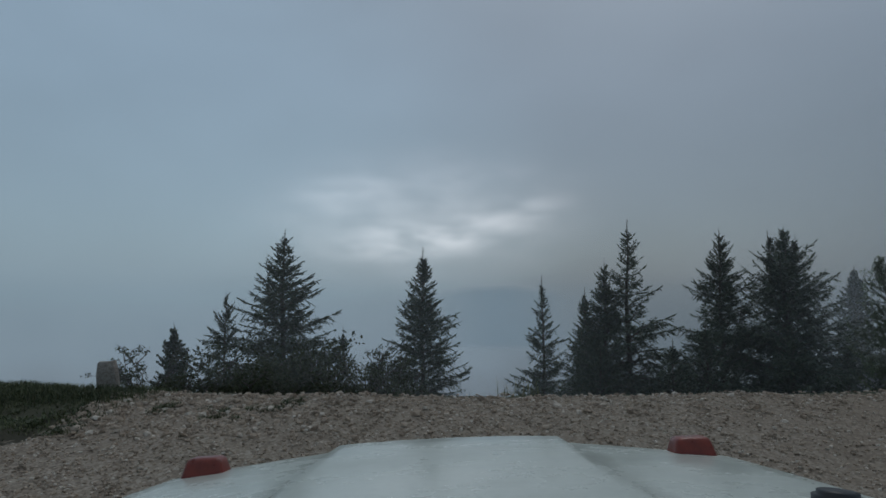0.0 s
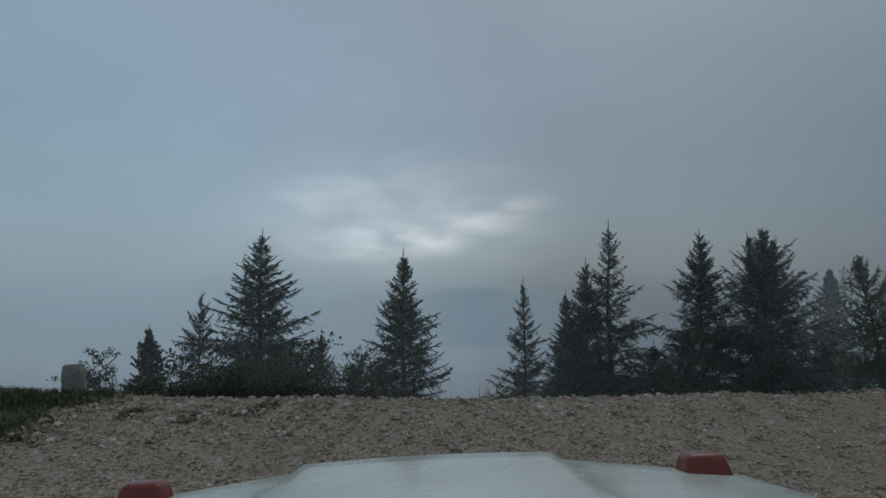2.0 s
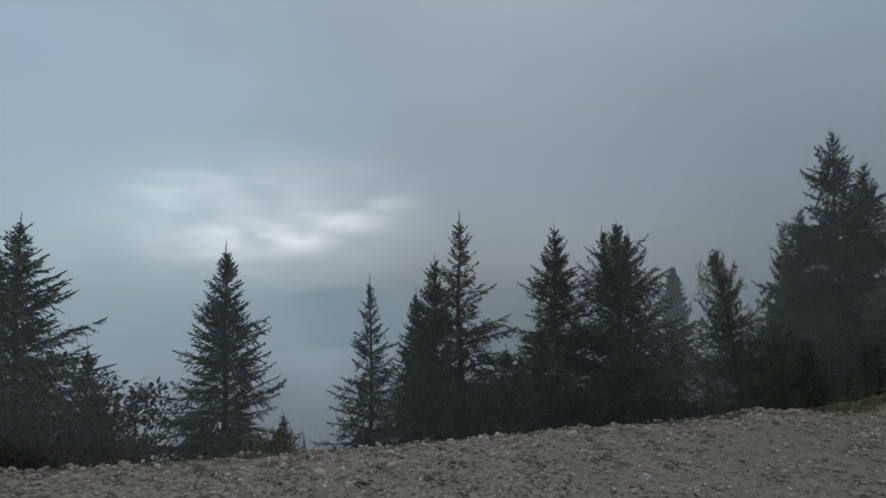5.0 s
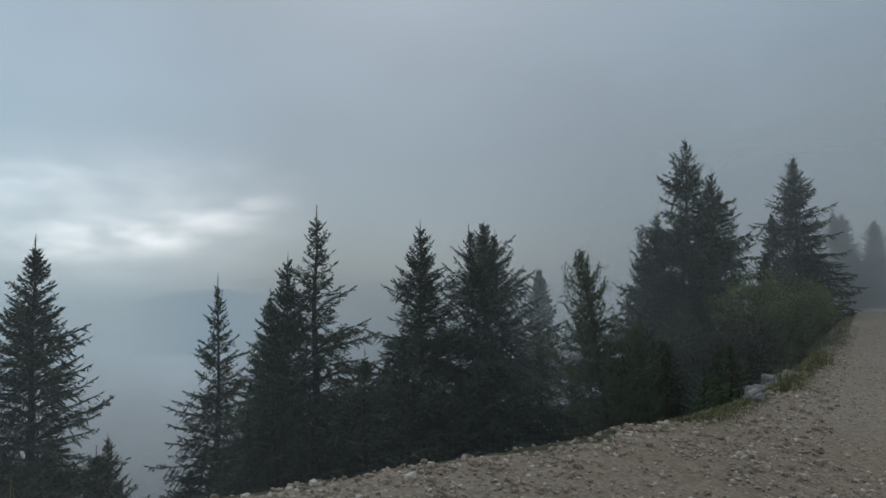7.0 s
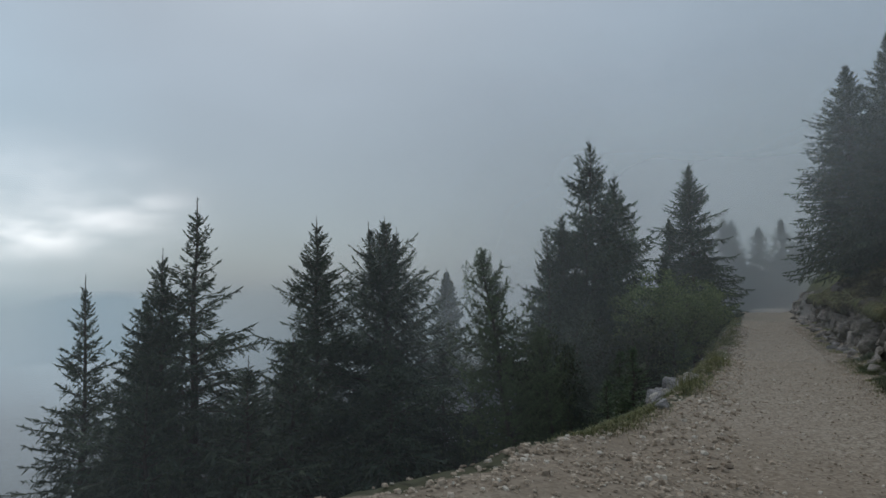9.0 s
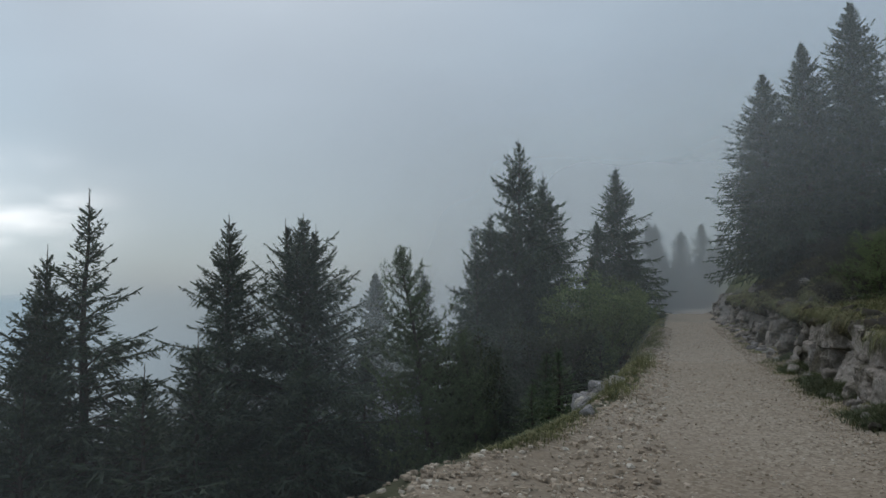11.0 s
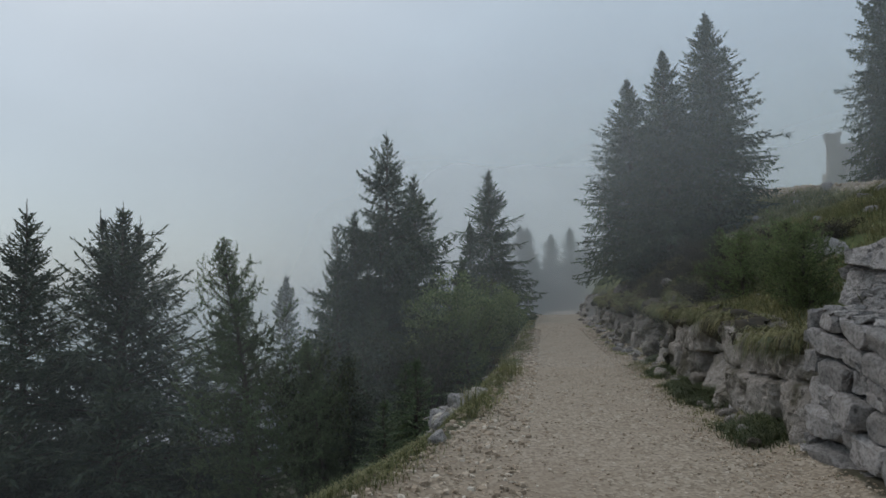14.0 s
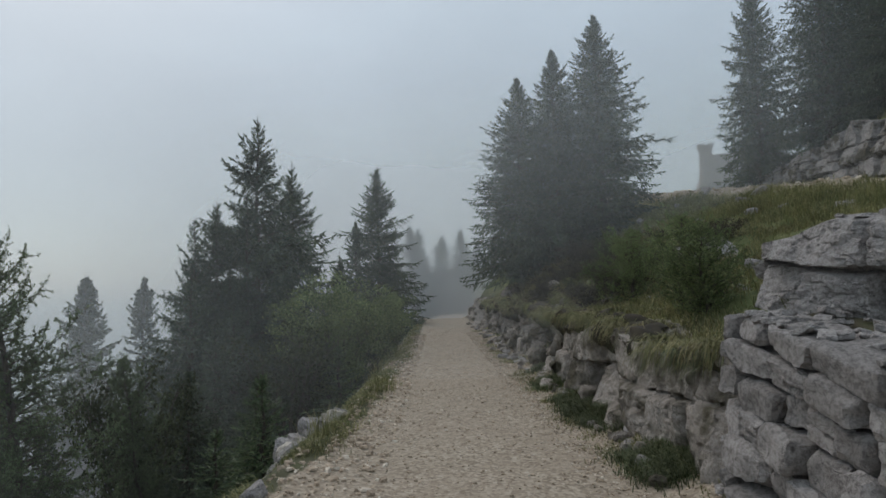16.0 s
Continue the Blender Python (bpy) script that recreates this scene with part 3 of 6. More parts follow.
def build_ridge():
    """A faint mountain ridge across the valley, its haze painted as blue glow, soft along its top and faded out at its
    ends.
    """
    m, nt, b = material("glowing_far_ridge")
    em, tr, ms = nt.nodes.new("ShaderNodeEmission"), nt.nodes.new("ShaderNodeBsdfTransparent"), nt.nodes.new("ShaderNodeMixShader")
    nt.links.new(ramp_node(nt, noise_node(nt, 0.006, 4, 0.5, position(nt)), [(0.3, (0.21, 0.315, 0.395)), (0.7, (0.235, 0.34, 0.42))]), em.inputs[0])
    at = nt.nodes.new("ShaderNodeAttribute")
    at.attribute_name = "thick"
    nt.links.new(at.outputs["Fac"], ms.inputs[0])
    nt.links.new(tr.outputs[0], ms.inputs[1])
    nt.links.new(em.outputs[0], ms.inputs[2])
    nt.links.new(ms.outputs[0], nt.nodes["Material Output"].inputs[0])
    verts, thick, faces, n, k = [], [], [], 64, 9
    for i in range(n + 1):
        t = i / n
        a = radians(-3 + 16 * t)
        top = -14 + 38 * math.sin(math.pi * t) ** 1.3 + 2.0 * math.sin(9 * t) + 1.0 * math.sin(23 * t + 1)
        for j in range(k + 1):
            v = j / k
            verts.append((1700 * math.sin(a), 1700 * math.cos(a), -150 + (top + 150) * v))
            thick.append(0.5 * float(smooth01(0, 0.5, min(t, 1 - t))) * (0.0 if j == 0 else 1.0) * (0.2 if j == k else 1.0))
    for i in range(n):
        for j in range(k):
            q = i * (k + 1) + j
            faces.append((q, q + 1, q + k + 2, q + k + 1))
    me = mesh_of("glowing_far_ridge", verts, faces, m)
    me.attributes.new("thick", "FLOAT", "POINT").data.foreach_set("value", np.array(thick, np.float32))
    tagged(new("glowing_far_ridge", me), "faint mountain ridge across the valley, glowing in painted haze blue", "ridge", kind="structure")


build_ridge()
for radius, cover, a0, a1, z0, z1 in (
    (47, 0.45, 28, 112, -20, 26),
    (66, 0.46, 26, 112, -24, 32),
    (92, 0.62, 24, 112, -30, 40),
    (27, 0.42, 8, 58, -26, 13),
    (48, 0.35, -36, 48, -45, 8.0),
):
    ob = band("mist_bank", radius, z0, z1, a0, a1, make_mist("mist", cover), 0.55, 0.28)
    tagged(ob, "thin pale veil of mist added between the trees", "mist", kind="stuff")

# near sheet added to lift dark tones, for haze and windscreen glare
ob = band("mist_bank", 10.5, -5, 14, 2, 98, make_mist("mist", 0.075), 0.4, 0.25, fade_low=0.3)
tagged(ob, "thin pale veil of mist added between the trees", "mist", kind="stuff")
ob = band("mist_bank", 20, 1.0, 24, 48, 106, make_mist("mist", 0.22), 0.3, 0.3, fade_low=0.3)
tagged(ob, "thin pale mist drifting over the bank", "mist", kind="stuff")


def build_rim_mist():
    """Thin mist standing over the slope just outside the rim."""
    mat = make_mist("mist", 0.09)
    way = [Vector((x, y)) for x, y in RIM[1:12]]
    verts, thick, faces, nz, cols = [], [], [], 10, 0
    for i, (a, b) in enumerate(zip(way[:-1], way[1:])):
        out = Vector((a.y - b.y, b.x - a.x)).normalized()
        for k in range(4):
            q = a.lerp(b, k / 4) + out * 1.7
            t = (i + k / 4) / (len(way) - 1)
            for j in range(nz + 1):
                v = j / nz
                verts.append((q.x, q.y, -7 + 16 * v))
                thick.append(float(smooth01(0, 0.1, t)) * float(smooth01(1, 0.5, t)) * (1 - 0.5 * float(smooth01(0, 5, q.x))) * float(smooth01(1, 0.55, v)))
            cols += 1
    for i in range(cols - 1):
        for j in range(nz):
            k = i * (nz + 1) + j
            faces.append((k, k + 1, k + nz + 2, k + nz + 1))
    me = mesh_of("mist_bank", verts, faces, mat, True)
    me.attributes.new("thick", "FLOAT", "POINT").data.foreach_set("value", np.array(thick, np.float32))
    tagged(new("mist_bank", me), "thin pale mist drifting along the rim", "mist", kind="stuff")


build_rim_mist()


# ---------------------------------------------------------------- trees
def tube(points, radii, sides=6):
    """Verts and faces of a tapered tube along points."""
    verts, faces = [], []
    pts = [Vector(p) for p in points]
    for i, p in enumerate(pts):
        axis = (pts[min(i + 1, len(pts) - 1)] - pts[max(i - 1, 0)]).normalized()
        a = axis.orthogonal().normalized()
        b = axis.cross(a)
        for k in range(sides):
            w = 2 * math.pi * k / sides
            verts.append(p + radii[i] * (math.cos(w) * a + math.sin(w) * b))
    for i in range(len(pts) - 1):
        for k in range(sides):
            q, r = i * sides + k, i * sides + (k + 1) % sides
            faces.append((q, r, r + sides, q + sides))
    return verts, faces


class Soup:
    """Gathers loose leaves (bent four-cornered blades) and tubes for one mesh."""

    def __init__(self):
        self.quad, self.v, self.f = [], [], []

    def quads(self, a):
        self.quad.append(np.asarray(a, np.float32).reshape(-1, 4, 3))

    def tube(self, points, radii, sides=5):
        v, f = tube(points, radii, sides)
        o = len(self.v)
        self.v += v
        self.f += [tuple(o + i for i in q) for q in f]

    def leaf_mesh(self, name, mat):
        t = np.concatenate(self.quad)
        n = len(t)
        me = bpy.data.meshes.new(name)
        me.vertices.add(4 * n)
        me.vertices.foreach_set("co", t.ravel())
        me.loops.add(4 * n)
        me.loops.foreach_set("vertex_index", np.arange(4 * n, dtype=np.int32))
        me.polygons.add(n)
        me.polygons.foreach_set("loop_start", np.arange(0, 4 * n, 4, dtype=np.int32))
        me.update()
        me.validate()
        me.materials.append(mat)
        return me

    def tube_mesh(self, name, mat):
        return mesh_of(name, self.v, self.f, mat, True)


def unit(a):
    return a / (np.linalg.norm(a, axis=-1, keepdims=True) + 1e-9)


def needle_twigs(a, b, half, rng, belly=0.35):
    """Closed needle-clad twigs from a to b: lens-shaped blades, each turned its own way about its axis."""
    axis = b - a
    side = unit(np.cross(axis, rng.normal(size=a.shape))) * half
    mid = a + belly * axis
    return np.stack([a, mid + side, b, mid - side], 1)


def conifer_meshes(name, H, R, seed, gap=0.26, per=7, droop=0.5, sparse=0.05, leaders=1, fine=1.0, half=0.019, power=0.92, lean=(0, 0), bow=1.4, rise=0.8, needles_mat=None, ragged=0.25, bare=0.0, hang=0.35, twig=1.0, blunt=1.6, spur=0.6):
    """Trunk and crown of a spruce, H high with a crown radius R near the ground: whorls of branches, each a flat fan of twigs that themselves fork."""
    rng = np.random.default_rng(seed)
    wood, crown = Soup(), Soup()
    steps = 10
    stem = [(lean[0] * (i / steps) ** bow * H + 0.03 * math.sin(i + seed), lean[1] * (i / steps) ** bow * H + 0.03 * math.cos(1.7 * i), H * i / steps) for i in range(steps + 1)]
    r0 = 0.014 * H + 0.03
    wood.tube(stem, [r0 * (1 - 0.95 * i / steps) + 0.003 for i in range(steps + 1)], 8)
    zs = np.array([p[2] for p in stem])
    up = np.array([0, 0, 1.0])

    def axis_at(z):
        return np.array([np.interp(z, zs, [p[0] for p in stem]), np.interp(z, zs, [p[1] for p in stem]), z])

    def branch(root, a, L, q):
        out = np.array([math.cos(a), math.sin(a), 0.0])
        m = 8
        t = np.linspace(0, 1, m)
        heavy = min(1.0, 2.2 * q)
        el = rise * (1 - min(1, 1.3 * q)) + 0.1 - droop * np.sin(np.pi * t * 0.75) * heavy + 0.85 * droop * t**2 * heavy + 0.10 * rng.normal()
        turn = 0.25 * rng.normal() * t
        fwd = np.cos(turn)[:, None] * out + np.sin(turn)[:, None] * np.array([-out[1], out[0], 0.0])
        dirs = np.cos(el)[:, None] * fwd + np.sin(el)[:, None] * up
        pts = np.vstack([np.zeros(3), np.cumsum(dirs[:-1] * L / (m - 1), 0)]) + root
        wood.tube([pts[0], pts[3], pts[-2]], [0.006 + 0.011 * L, 0.005 + 0.005 * L, 0.003], 3)

        def at(tt, arr):
            return np.stack([np.interp(tt, t, arr[:, c]) for c in range(3)], -1)

        n = max(5, int(L / 0.060 * fine))
        tt = np.clip(np.linspace(0.10, 0.97, n) + 0.02 * rng.normal(size=n), 0.05, 0.98)
        bx, dx = at(tt, pts), at(tt, dirs)
        sd = unit(np.cross(dx, up))
        alt = np.where(np.arange(n) % 2 == 0, 1.0, -1.0)[:, None]
        tl = (twig * (0.07 + 0.44 * L * (1 - tt) ** 0.85 * np.minimum(1, 2.6 * tt + 0.35)) * (0.65 + 0.6 * rng.random(n)))[:, None]
        tl = np.clip(tl, 0.05, 0.75)
        fall = np.where(rng.random((n, 1)) < hang * heavy, 0.9, 0.12)
        way = unit((0.62 + 0.2 * rng.random((n, 1))) * dx + alt * 0.8 * (1 - 0.5 * fall) * sd - fall * up + 0.14 * rng.normal(size=dx.shape))
        tip = bx + way * tl + up * (0.12 * tl * (fall < 0.5))
        crown.quads(needle_twigs(bx, tip, half, rng))
        # side shoots of each twig, alternating, and the shoots along the branch itself
        for k, (at_, ang) in enumerate(((0.22, 1), (0.42, -1), (0.62, 1), (0.80, -1))):
            keep = tl[:, 0] > 0.08 + 0.08 * k
            if not keep.any():
                continue
            b0 = bx[keep] + (tip - bx)[keep] * at_
            w = unit(way[keep] * 0.75 + ang * 0.7 * unit(np.cross(way[keep], up + 0.5 * rng.normal(size=b0.shape))) - 0.15 * up + 0.2 * rng.normal(size=b0.shape))
            ln = np.clip(tl[keep] * spur * (1.05 - at_) * (0.6 + 0.7 * rng.random((len(b0), 1))), 0.04, 0.26)
            crown.quads(needle_twigs(b0, b0 + w * ln, half * 0.9, rng))
        ta = np.linspace(0.3, 1.0, max(3, int(L / 0.10)))
        p0 = at(ta, pts)
        d0 = at(ta, dirs)
        crown.quads(needle_twigs(p0 - d0 * 0.05, p0 + d0 * (0.06 + 0.05 * rng.random((len(p0), 1))), half * 1.1, rng))

    tops = [(np.zeros(3), H, 0.0)]
    for k in range(leaders - 1):
        a = 2 * math.pi * k / max(1, leaders - 1) + seed
        tops.append((np.array([math.cos(a), math.sin(a), 0]) * R * 0.12, H * (0.93 + 0.06 * rng.random()), H * 0.78))
    for off, top, z_low in tops:
        if z_low:
            foot = axis_at(z_low)
            wood.tube([foot, foot + off + (0, 0, 0.12 * H), foot + off * 1.15 + (0, 0, top - z_low)], [0.05, 0.03, 0.006], 5)
        z = max(z_low, 0.03 * H + bare * H)
        while z < top - 0.28:
            q = (top - z) / top
            taper = max(0.01, (top - 0.15 - z) / top)
            rad = R * min(1.0, 1.12 * taper**power, 0.012 + blunt * taper) * (0.35 if z_low else 1.0) + 0.03
            n = max(4, int(round(per * (0.8 + 0.4 * rng.random()))))
            a0 = rng.random() * 6.28
            for k in range(n):
                if rng.random() < sparse:
                    continue
                L = rad * (1 - ragged + 2 * ragged * rng.random()) * (1.22 if rng.random() < 0.08 else 1.0)
                root = axis_at(min(z, H)) + (off if z_low else 0) + up * 0.05 * rng.normal()
                branch(root, a0 + 6.283 * k / n + 0.3 * rng.normal(), max(L, 0.08), q)
            z += gap * (0.7 + 0.6 * rng.random()) * (0.55 + 0.45 * min(1, 3 * q))
        ctop = axis_at(H) if not z_low else axis_at(z_low) + off * 1.15 + (0, 0, top - z_low)
        # the leading shoot with a crown of short ascending shoots
        for dz, ln in ((0.26, 0.09), (0.40, 0.14)):
            ang = np.arange(5) * 1.2566 + rng.random()
            b = np.repeat((ctop - (0, 0, dz))[None], 5, 0)
            crown.quads(needle_twigs(b, b + ln * np.stack([np.cos(ang) * 0.8, np.sin(ang) * 0.8, np.full(5, 0.62)], -1), 0.014, rng))
        stack = np.linspace(0, 0.5, 9)[:, None]
        b = ctop - up * 0.5 + up * stack
        crown.quads(needle_twigs(b, b + unit(up + 0.5 * rng.normal(size=b.shape)) * 0.08, 0.010, rng))
        wood.tube([ctop - (0, 0, 0.5), ctop + (0, 0, 0.13)], [0.012, 0.006], 4)
        b = ctop + up * np.linspace(0, 0.1, 4)[:, None]
        crown.quads(needle_twigs(b, b + unit(up + 0.35 * rng.normal(size=b.shape)) * 0.06, 0.008, rng))
    return wood.tube_mesh(name + "_trunk", BARK), crown.leaf_mesh(name + "_crown", needles_mat or NEEDLES), H


def larch_meshes(name, H, R, seed, lean, gap=0.10, per=6, tuft=0.036, bowed=0.6, mat=None):
    """Trunk and crown of a larch: long wandering branches that rise at the ends, hung with thin twigs beset with small tufts."""
    rng = np.random.default_rng(seed)
    wood, crown = Soup(), Soup()
    up = np.array([0, 0, 1.0])
    stem = np.array([(lean[0] * H * (i / 10) ** 0.85 + 0.05 * math.sin(0.9 * i + seed), lean[1] * H * (i / 10) ** 0.85 + 0.04 * math.cos(1.3 * i), H * i / 10) for i in range(11)])
    wood.tube(stem, [(0.016 * H + 0.03) * (1 - 0.93 * i / 10) + 0.004 for i in range(11)], 8)
    z = 0.12 * H
    while z < H * 0.985:
        q = 1 - z / H
        root = np.array([np.interp(z, stem[:, 2], stem[:, c]) for c in range(3)])
        for k in range(per):
            if rng.random() < 0.15:
                continue
            a = 6.283 * (k + rng.random()) / per + z * 2.4
            L = max(0.15, R * min(1.0, 0.12 + 2.1 * q) * (0.45 + 0.75 * rng.random()))
            m = 9
            t = np.linspace(0, 1, m)
            el = 0.35 - bowed * np.sin(np.pi * t) * min(1, 1.6 * q) + 0.85 * t**2 + 0.15 * rng.normal() + 0.7 * max(0.0, 0.3 - q)
            az = a + 0.5 * rng.normal() * t + 0.12 * np.cumsum(rng.normal(size=m))
            d = np.stack([np.cos(az) * np.cos(el), np.sin(az) * np.cos(el), np.sin(el)], -1)
            pts = np.vstack([np.zeros(3), np.cumsum(d[:-1] * L / (m - 1), 0)]) + root
            wood.tube(pts[::2], [0.010 + 0.006 * L, 0.009, 0.007, 0.005, 0.003], 4)
            lines = [pts]
            for j in range(max(3, int(L / 0.11))):
                u = 0.15 + 0.85 * rng.random()
                b = np.array([np.interp(u, t, pts[:, c]) for c in range(3)])
                w = unit(d[min(m - 1, int(u * (m - 1)))] * 0.6 + rng.normal(size=3) * 0.6 + up * rng.choice((-0.5, 0.35)))
                ln = (0.10 + 0.20 * rng.random()) * (0.5 + 0.5 * min(1.5, L))
                e = b + w * ln
                mid = (b + e) / 2 + 0.015 * rng.normal(size=3)
                wood.tube([b, mid, e], [0.005, 0.004, 0.002], 3)
                lines.append(np.array([b, mid, e]))
            for line in lines:
                length = np.linalg.norm(np.diff(line, axis=0), axis=1).sum()
                n = max(3, int(length / 0.025))
                tt = rng.random(n)
                x = np.linspace(0, 1, len(line))
                c = np.stack([np.interp(tt, x, line[:, i]) for i in range(3)], -1)
                for _ in range(3):
                    w = unit(rng.normal(size=(n, 3)) + 0.35 * up)
                    crown.quads(needle_twigs(c, c + w * tuft * (0.8 + 0.8 * rng.random((n, 1))), tuft * 0.22, rng, 0.6))
        z += gap * (0.6 + 0.8 * rng.random())
    return wood.tube_mesh(name + "_trunk", BARK), crown.leaf_mesh(name + "_crown", mat or LARCH_NEEDLES), H


KINDS = {
    "full": conifer_meshes("full", 9.0, 2.75, 3, 0.26, 8, 0.50, 0.05, ragged=0.34, power=0.8, blunt=1.65, fine=1.25),
    "narrow": conifer_meshes("narrow", 9.0, 2.2, 11, 0.21, 8, 0.45, 0.04, ragged=0.25, power=0.78, blunt=1.6, fine=1.25),
    "open": conifer_meshes("open", 9.0, 2.3, 23, 0.28, 7, 0.40, 0.12, ragged=0.34, hang=0.3, power=0.82, blunt=1.45, fine=1.15),
    "forked": conifer_meshes("forked", 9.0, 3.3, 31, 0.24, 7, 0.35, 0.10, leaders=4, ragged=0.45, rise=1.0, hang=0.45, power=0.78, blunt=1.9, fine=1.2),
    "broad": conifer_meshes("broad", 9.0, 3.2, 47, 0.28, 6, 0.50, 0.14, fine=0.8, half=0.028, ragged=0.5, power=0.75, hang=0.5),
    "gappy": conifer_meshes("gappy", 9.0, 2.8, 61, 0.27, 7, 0.55, 0.10, half=0.027, ragged=0.45, power=0.62, hang=0.65, blunt=1.5),
    "fill": conifer_meshes("fill", 6.0, 2.3, 53, 0.24, 7, 0.50, 0.05, fine=0.42, half=0.034, ragged=0.38, power=0.7, hang=0.45),
    "tall": conifer_meshes("tall", 12.0, 3.3, 59, 0.25, 9, 0.45, 0.04, fine=0.42, half=0.042, ragged=0.2, power=0.58, bare=0.03, hang=0.5, blunt=1.7),
    "young": conifer_meshes("young", 2.6, 0.95, 71, 0.14, 7, 0.30, 0.05, half=0.016, ragged=0.3, needles_mat=YOUNG_NEEDLES, hang=0.1),
    "far": conifer_meshes("far", 9.0, 2.2, 83, 0.30, 8, 0.45, 0.04, fine=0.32, half=0.07, ragged=0.32, power=0.75, blunt=1.9),
    "larch": larch_meshes("larch", 6.0, 1.75, 97, (-0.12, 0.16), per=5),
    "shrub": larch_meshes("shrub", 1.9, 1.2, 103, (0.05, 0.02), gap=0.085, tuft=0.036, bowed=0.2, mat=SAPLING_NEEDLES),
}


def plant(kind, x, y, tip, width=1.0, rz=0.0, label="", name="spruce", category="spruce tree", group="spruces on the slope", lean=0.0):
    """A tree of that kind standing on the land at x, y, with its tip at the height tip."""
    trunk, crown, H = KINDS[kind]
    z = ground_z(x, y) - 0.15
    k = (tip - z) / H
    w = k * width
    ob = thing(name, x, y, z, label or "dark green spruce on the misty slope", category, group)
    ob.matrix_basis = Matrix.LocRotScale((x, y, z), Euler((0, lean, rz)), (w, w, k))
    part("trunk", trunk, ob)
    part("crown", crown, ob)
    return ob


# kind, x, y, tip, width, turn, label
def plant_rows(*rows):
    for kind, x, y, tip, width, turn, label in rows:
        plant(kind, x, y, tip, width, turn, label)


plant_rows(
    ("full", -4.6, 18.3, 3.45, 1.12, 0.4, "dark ragged spruce standing among bushes below the berm"),
    ("broad", -5.2, 15.2, 1.75, 0.62, 1.9, "low bushy spruce leaning out beside a taller one"),
    ("fill", -2.45, 15.6, 0.85, 0.55, 2.6, "low dark spruce among bushes below the berm"),
    ("narrow", -0.74, 23.14, 3.23, 1.02, 2.0, "slender dark spruce standing alone below the gravel rim"),
    ("open", 4.02, 25.61, 2.29, 0.82, 3.1, "slim open spruce with clear gaps between its branches"),
    ("narrow", 5.55, 24.8, 1.82, 0.8, 4.3, "slim spruce half hidden behind taller ones"),
    ("full", 5.25, 20.6, 2.75, 0.78, 5.2, "dense dark spruce close beside a taller, thinner one"),
    ("open", 5.95, 20.45, 3.98, 1.08, 0.9, "tall thin spruce with open tiers of branches"),
    ("full", 9.54, 21.81, 3.89, 0.9, 1.2, "pointed dark spruce with a long leading shoot"),
    ("forked", 10.99, 20.35, 3.8, 1.06, 2.7, "broad spruce with several leading shoots and raised branches"),
    ("far", -13.35, 31.68, 0.12, 0.9, 0.0, "small spruce half lost in the mist"),
    ("far", 26.0, 40.0, 3.3, 0.8, 1.0, "pale spruce far down the slope in the mist"),
    ("far", 23.68, 31.84, 2.92, 0.8, 2.0, "pale spruce far down the slope in the mist"),
)
plant_rows(
    ("far", 24.41, 37.64, 3.24, 0.8, 3.0, "pale spruce far down the slope in the mist"),
    ("far", 12.5, 33.0, -1.4, 0.9, 2.4, "pale spruce low on the slope in the mist"),
    ("far", 4.6, 31.5, -4.3, 0.9, 0.4, "small spruce low on the slope in the mist"),
    ("full", 1.0, 24.0, -2.1, 0.8, 3.4, "small spruce low on the slope below the rim"),
    ("gappy", 21.36, 22.39, 7.81, 0.86, 0.3, "tall dark spruce in a dense clump above the slope"),
    ("broad", 20.0, 21.4, 5.0, 0.62, 1.4, "irregular spruce with long side branches in a clump"),
    ("broad", 18.5, 21.9, 4.1, 0.62, 2.2, "ragged spruce at the edge of a dense clump"),
    ("full", 19.3, 21.9, 4.7, 0.8, 4.9, "dark spruce crowded in a dense clump"),
    ("fill", 17.4, 20.6, 2.4, 0.8, 5.9, "low spreading spruce at the foot of a dense clump"),
    ("narrow", 18.9, 20.9, 2.6, 0.9, 0.2, "dark spruce crowded in a dense clump"),
    ("full", 25.6, 24.9, 7.25, 0.88, 4.0, "dark spruce behind a taller one in a clump"),
    ("full", 39.0, 30.4, 10.15, 0.95, 5.0, "dense dark spruce beside the track, softened by mist"),
    ("far", 36.6, 30.3, 6.4, 0.7, 0.6, "small spruce beside the track in the mist"),
)
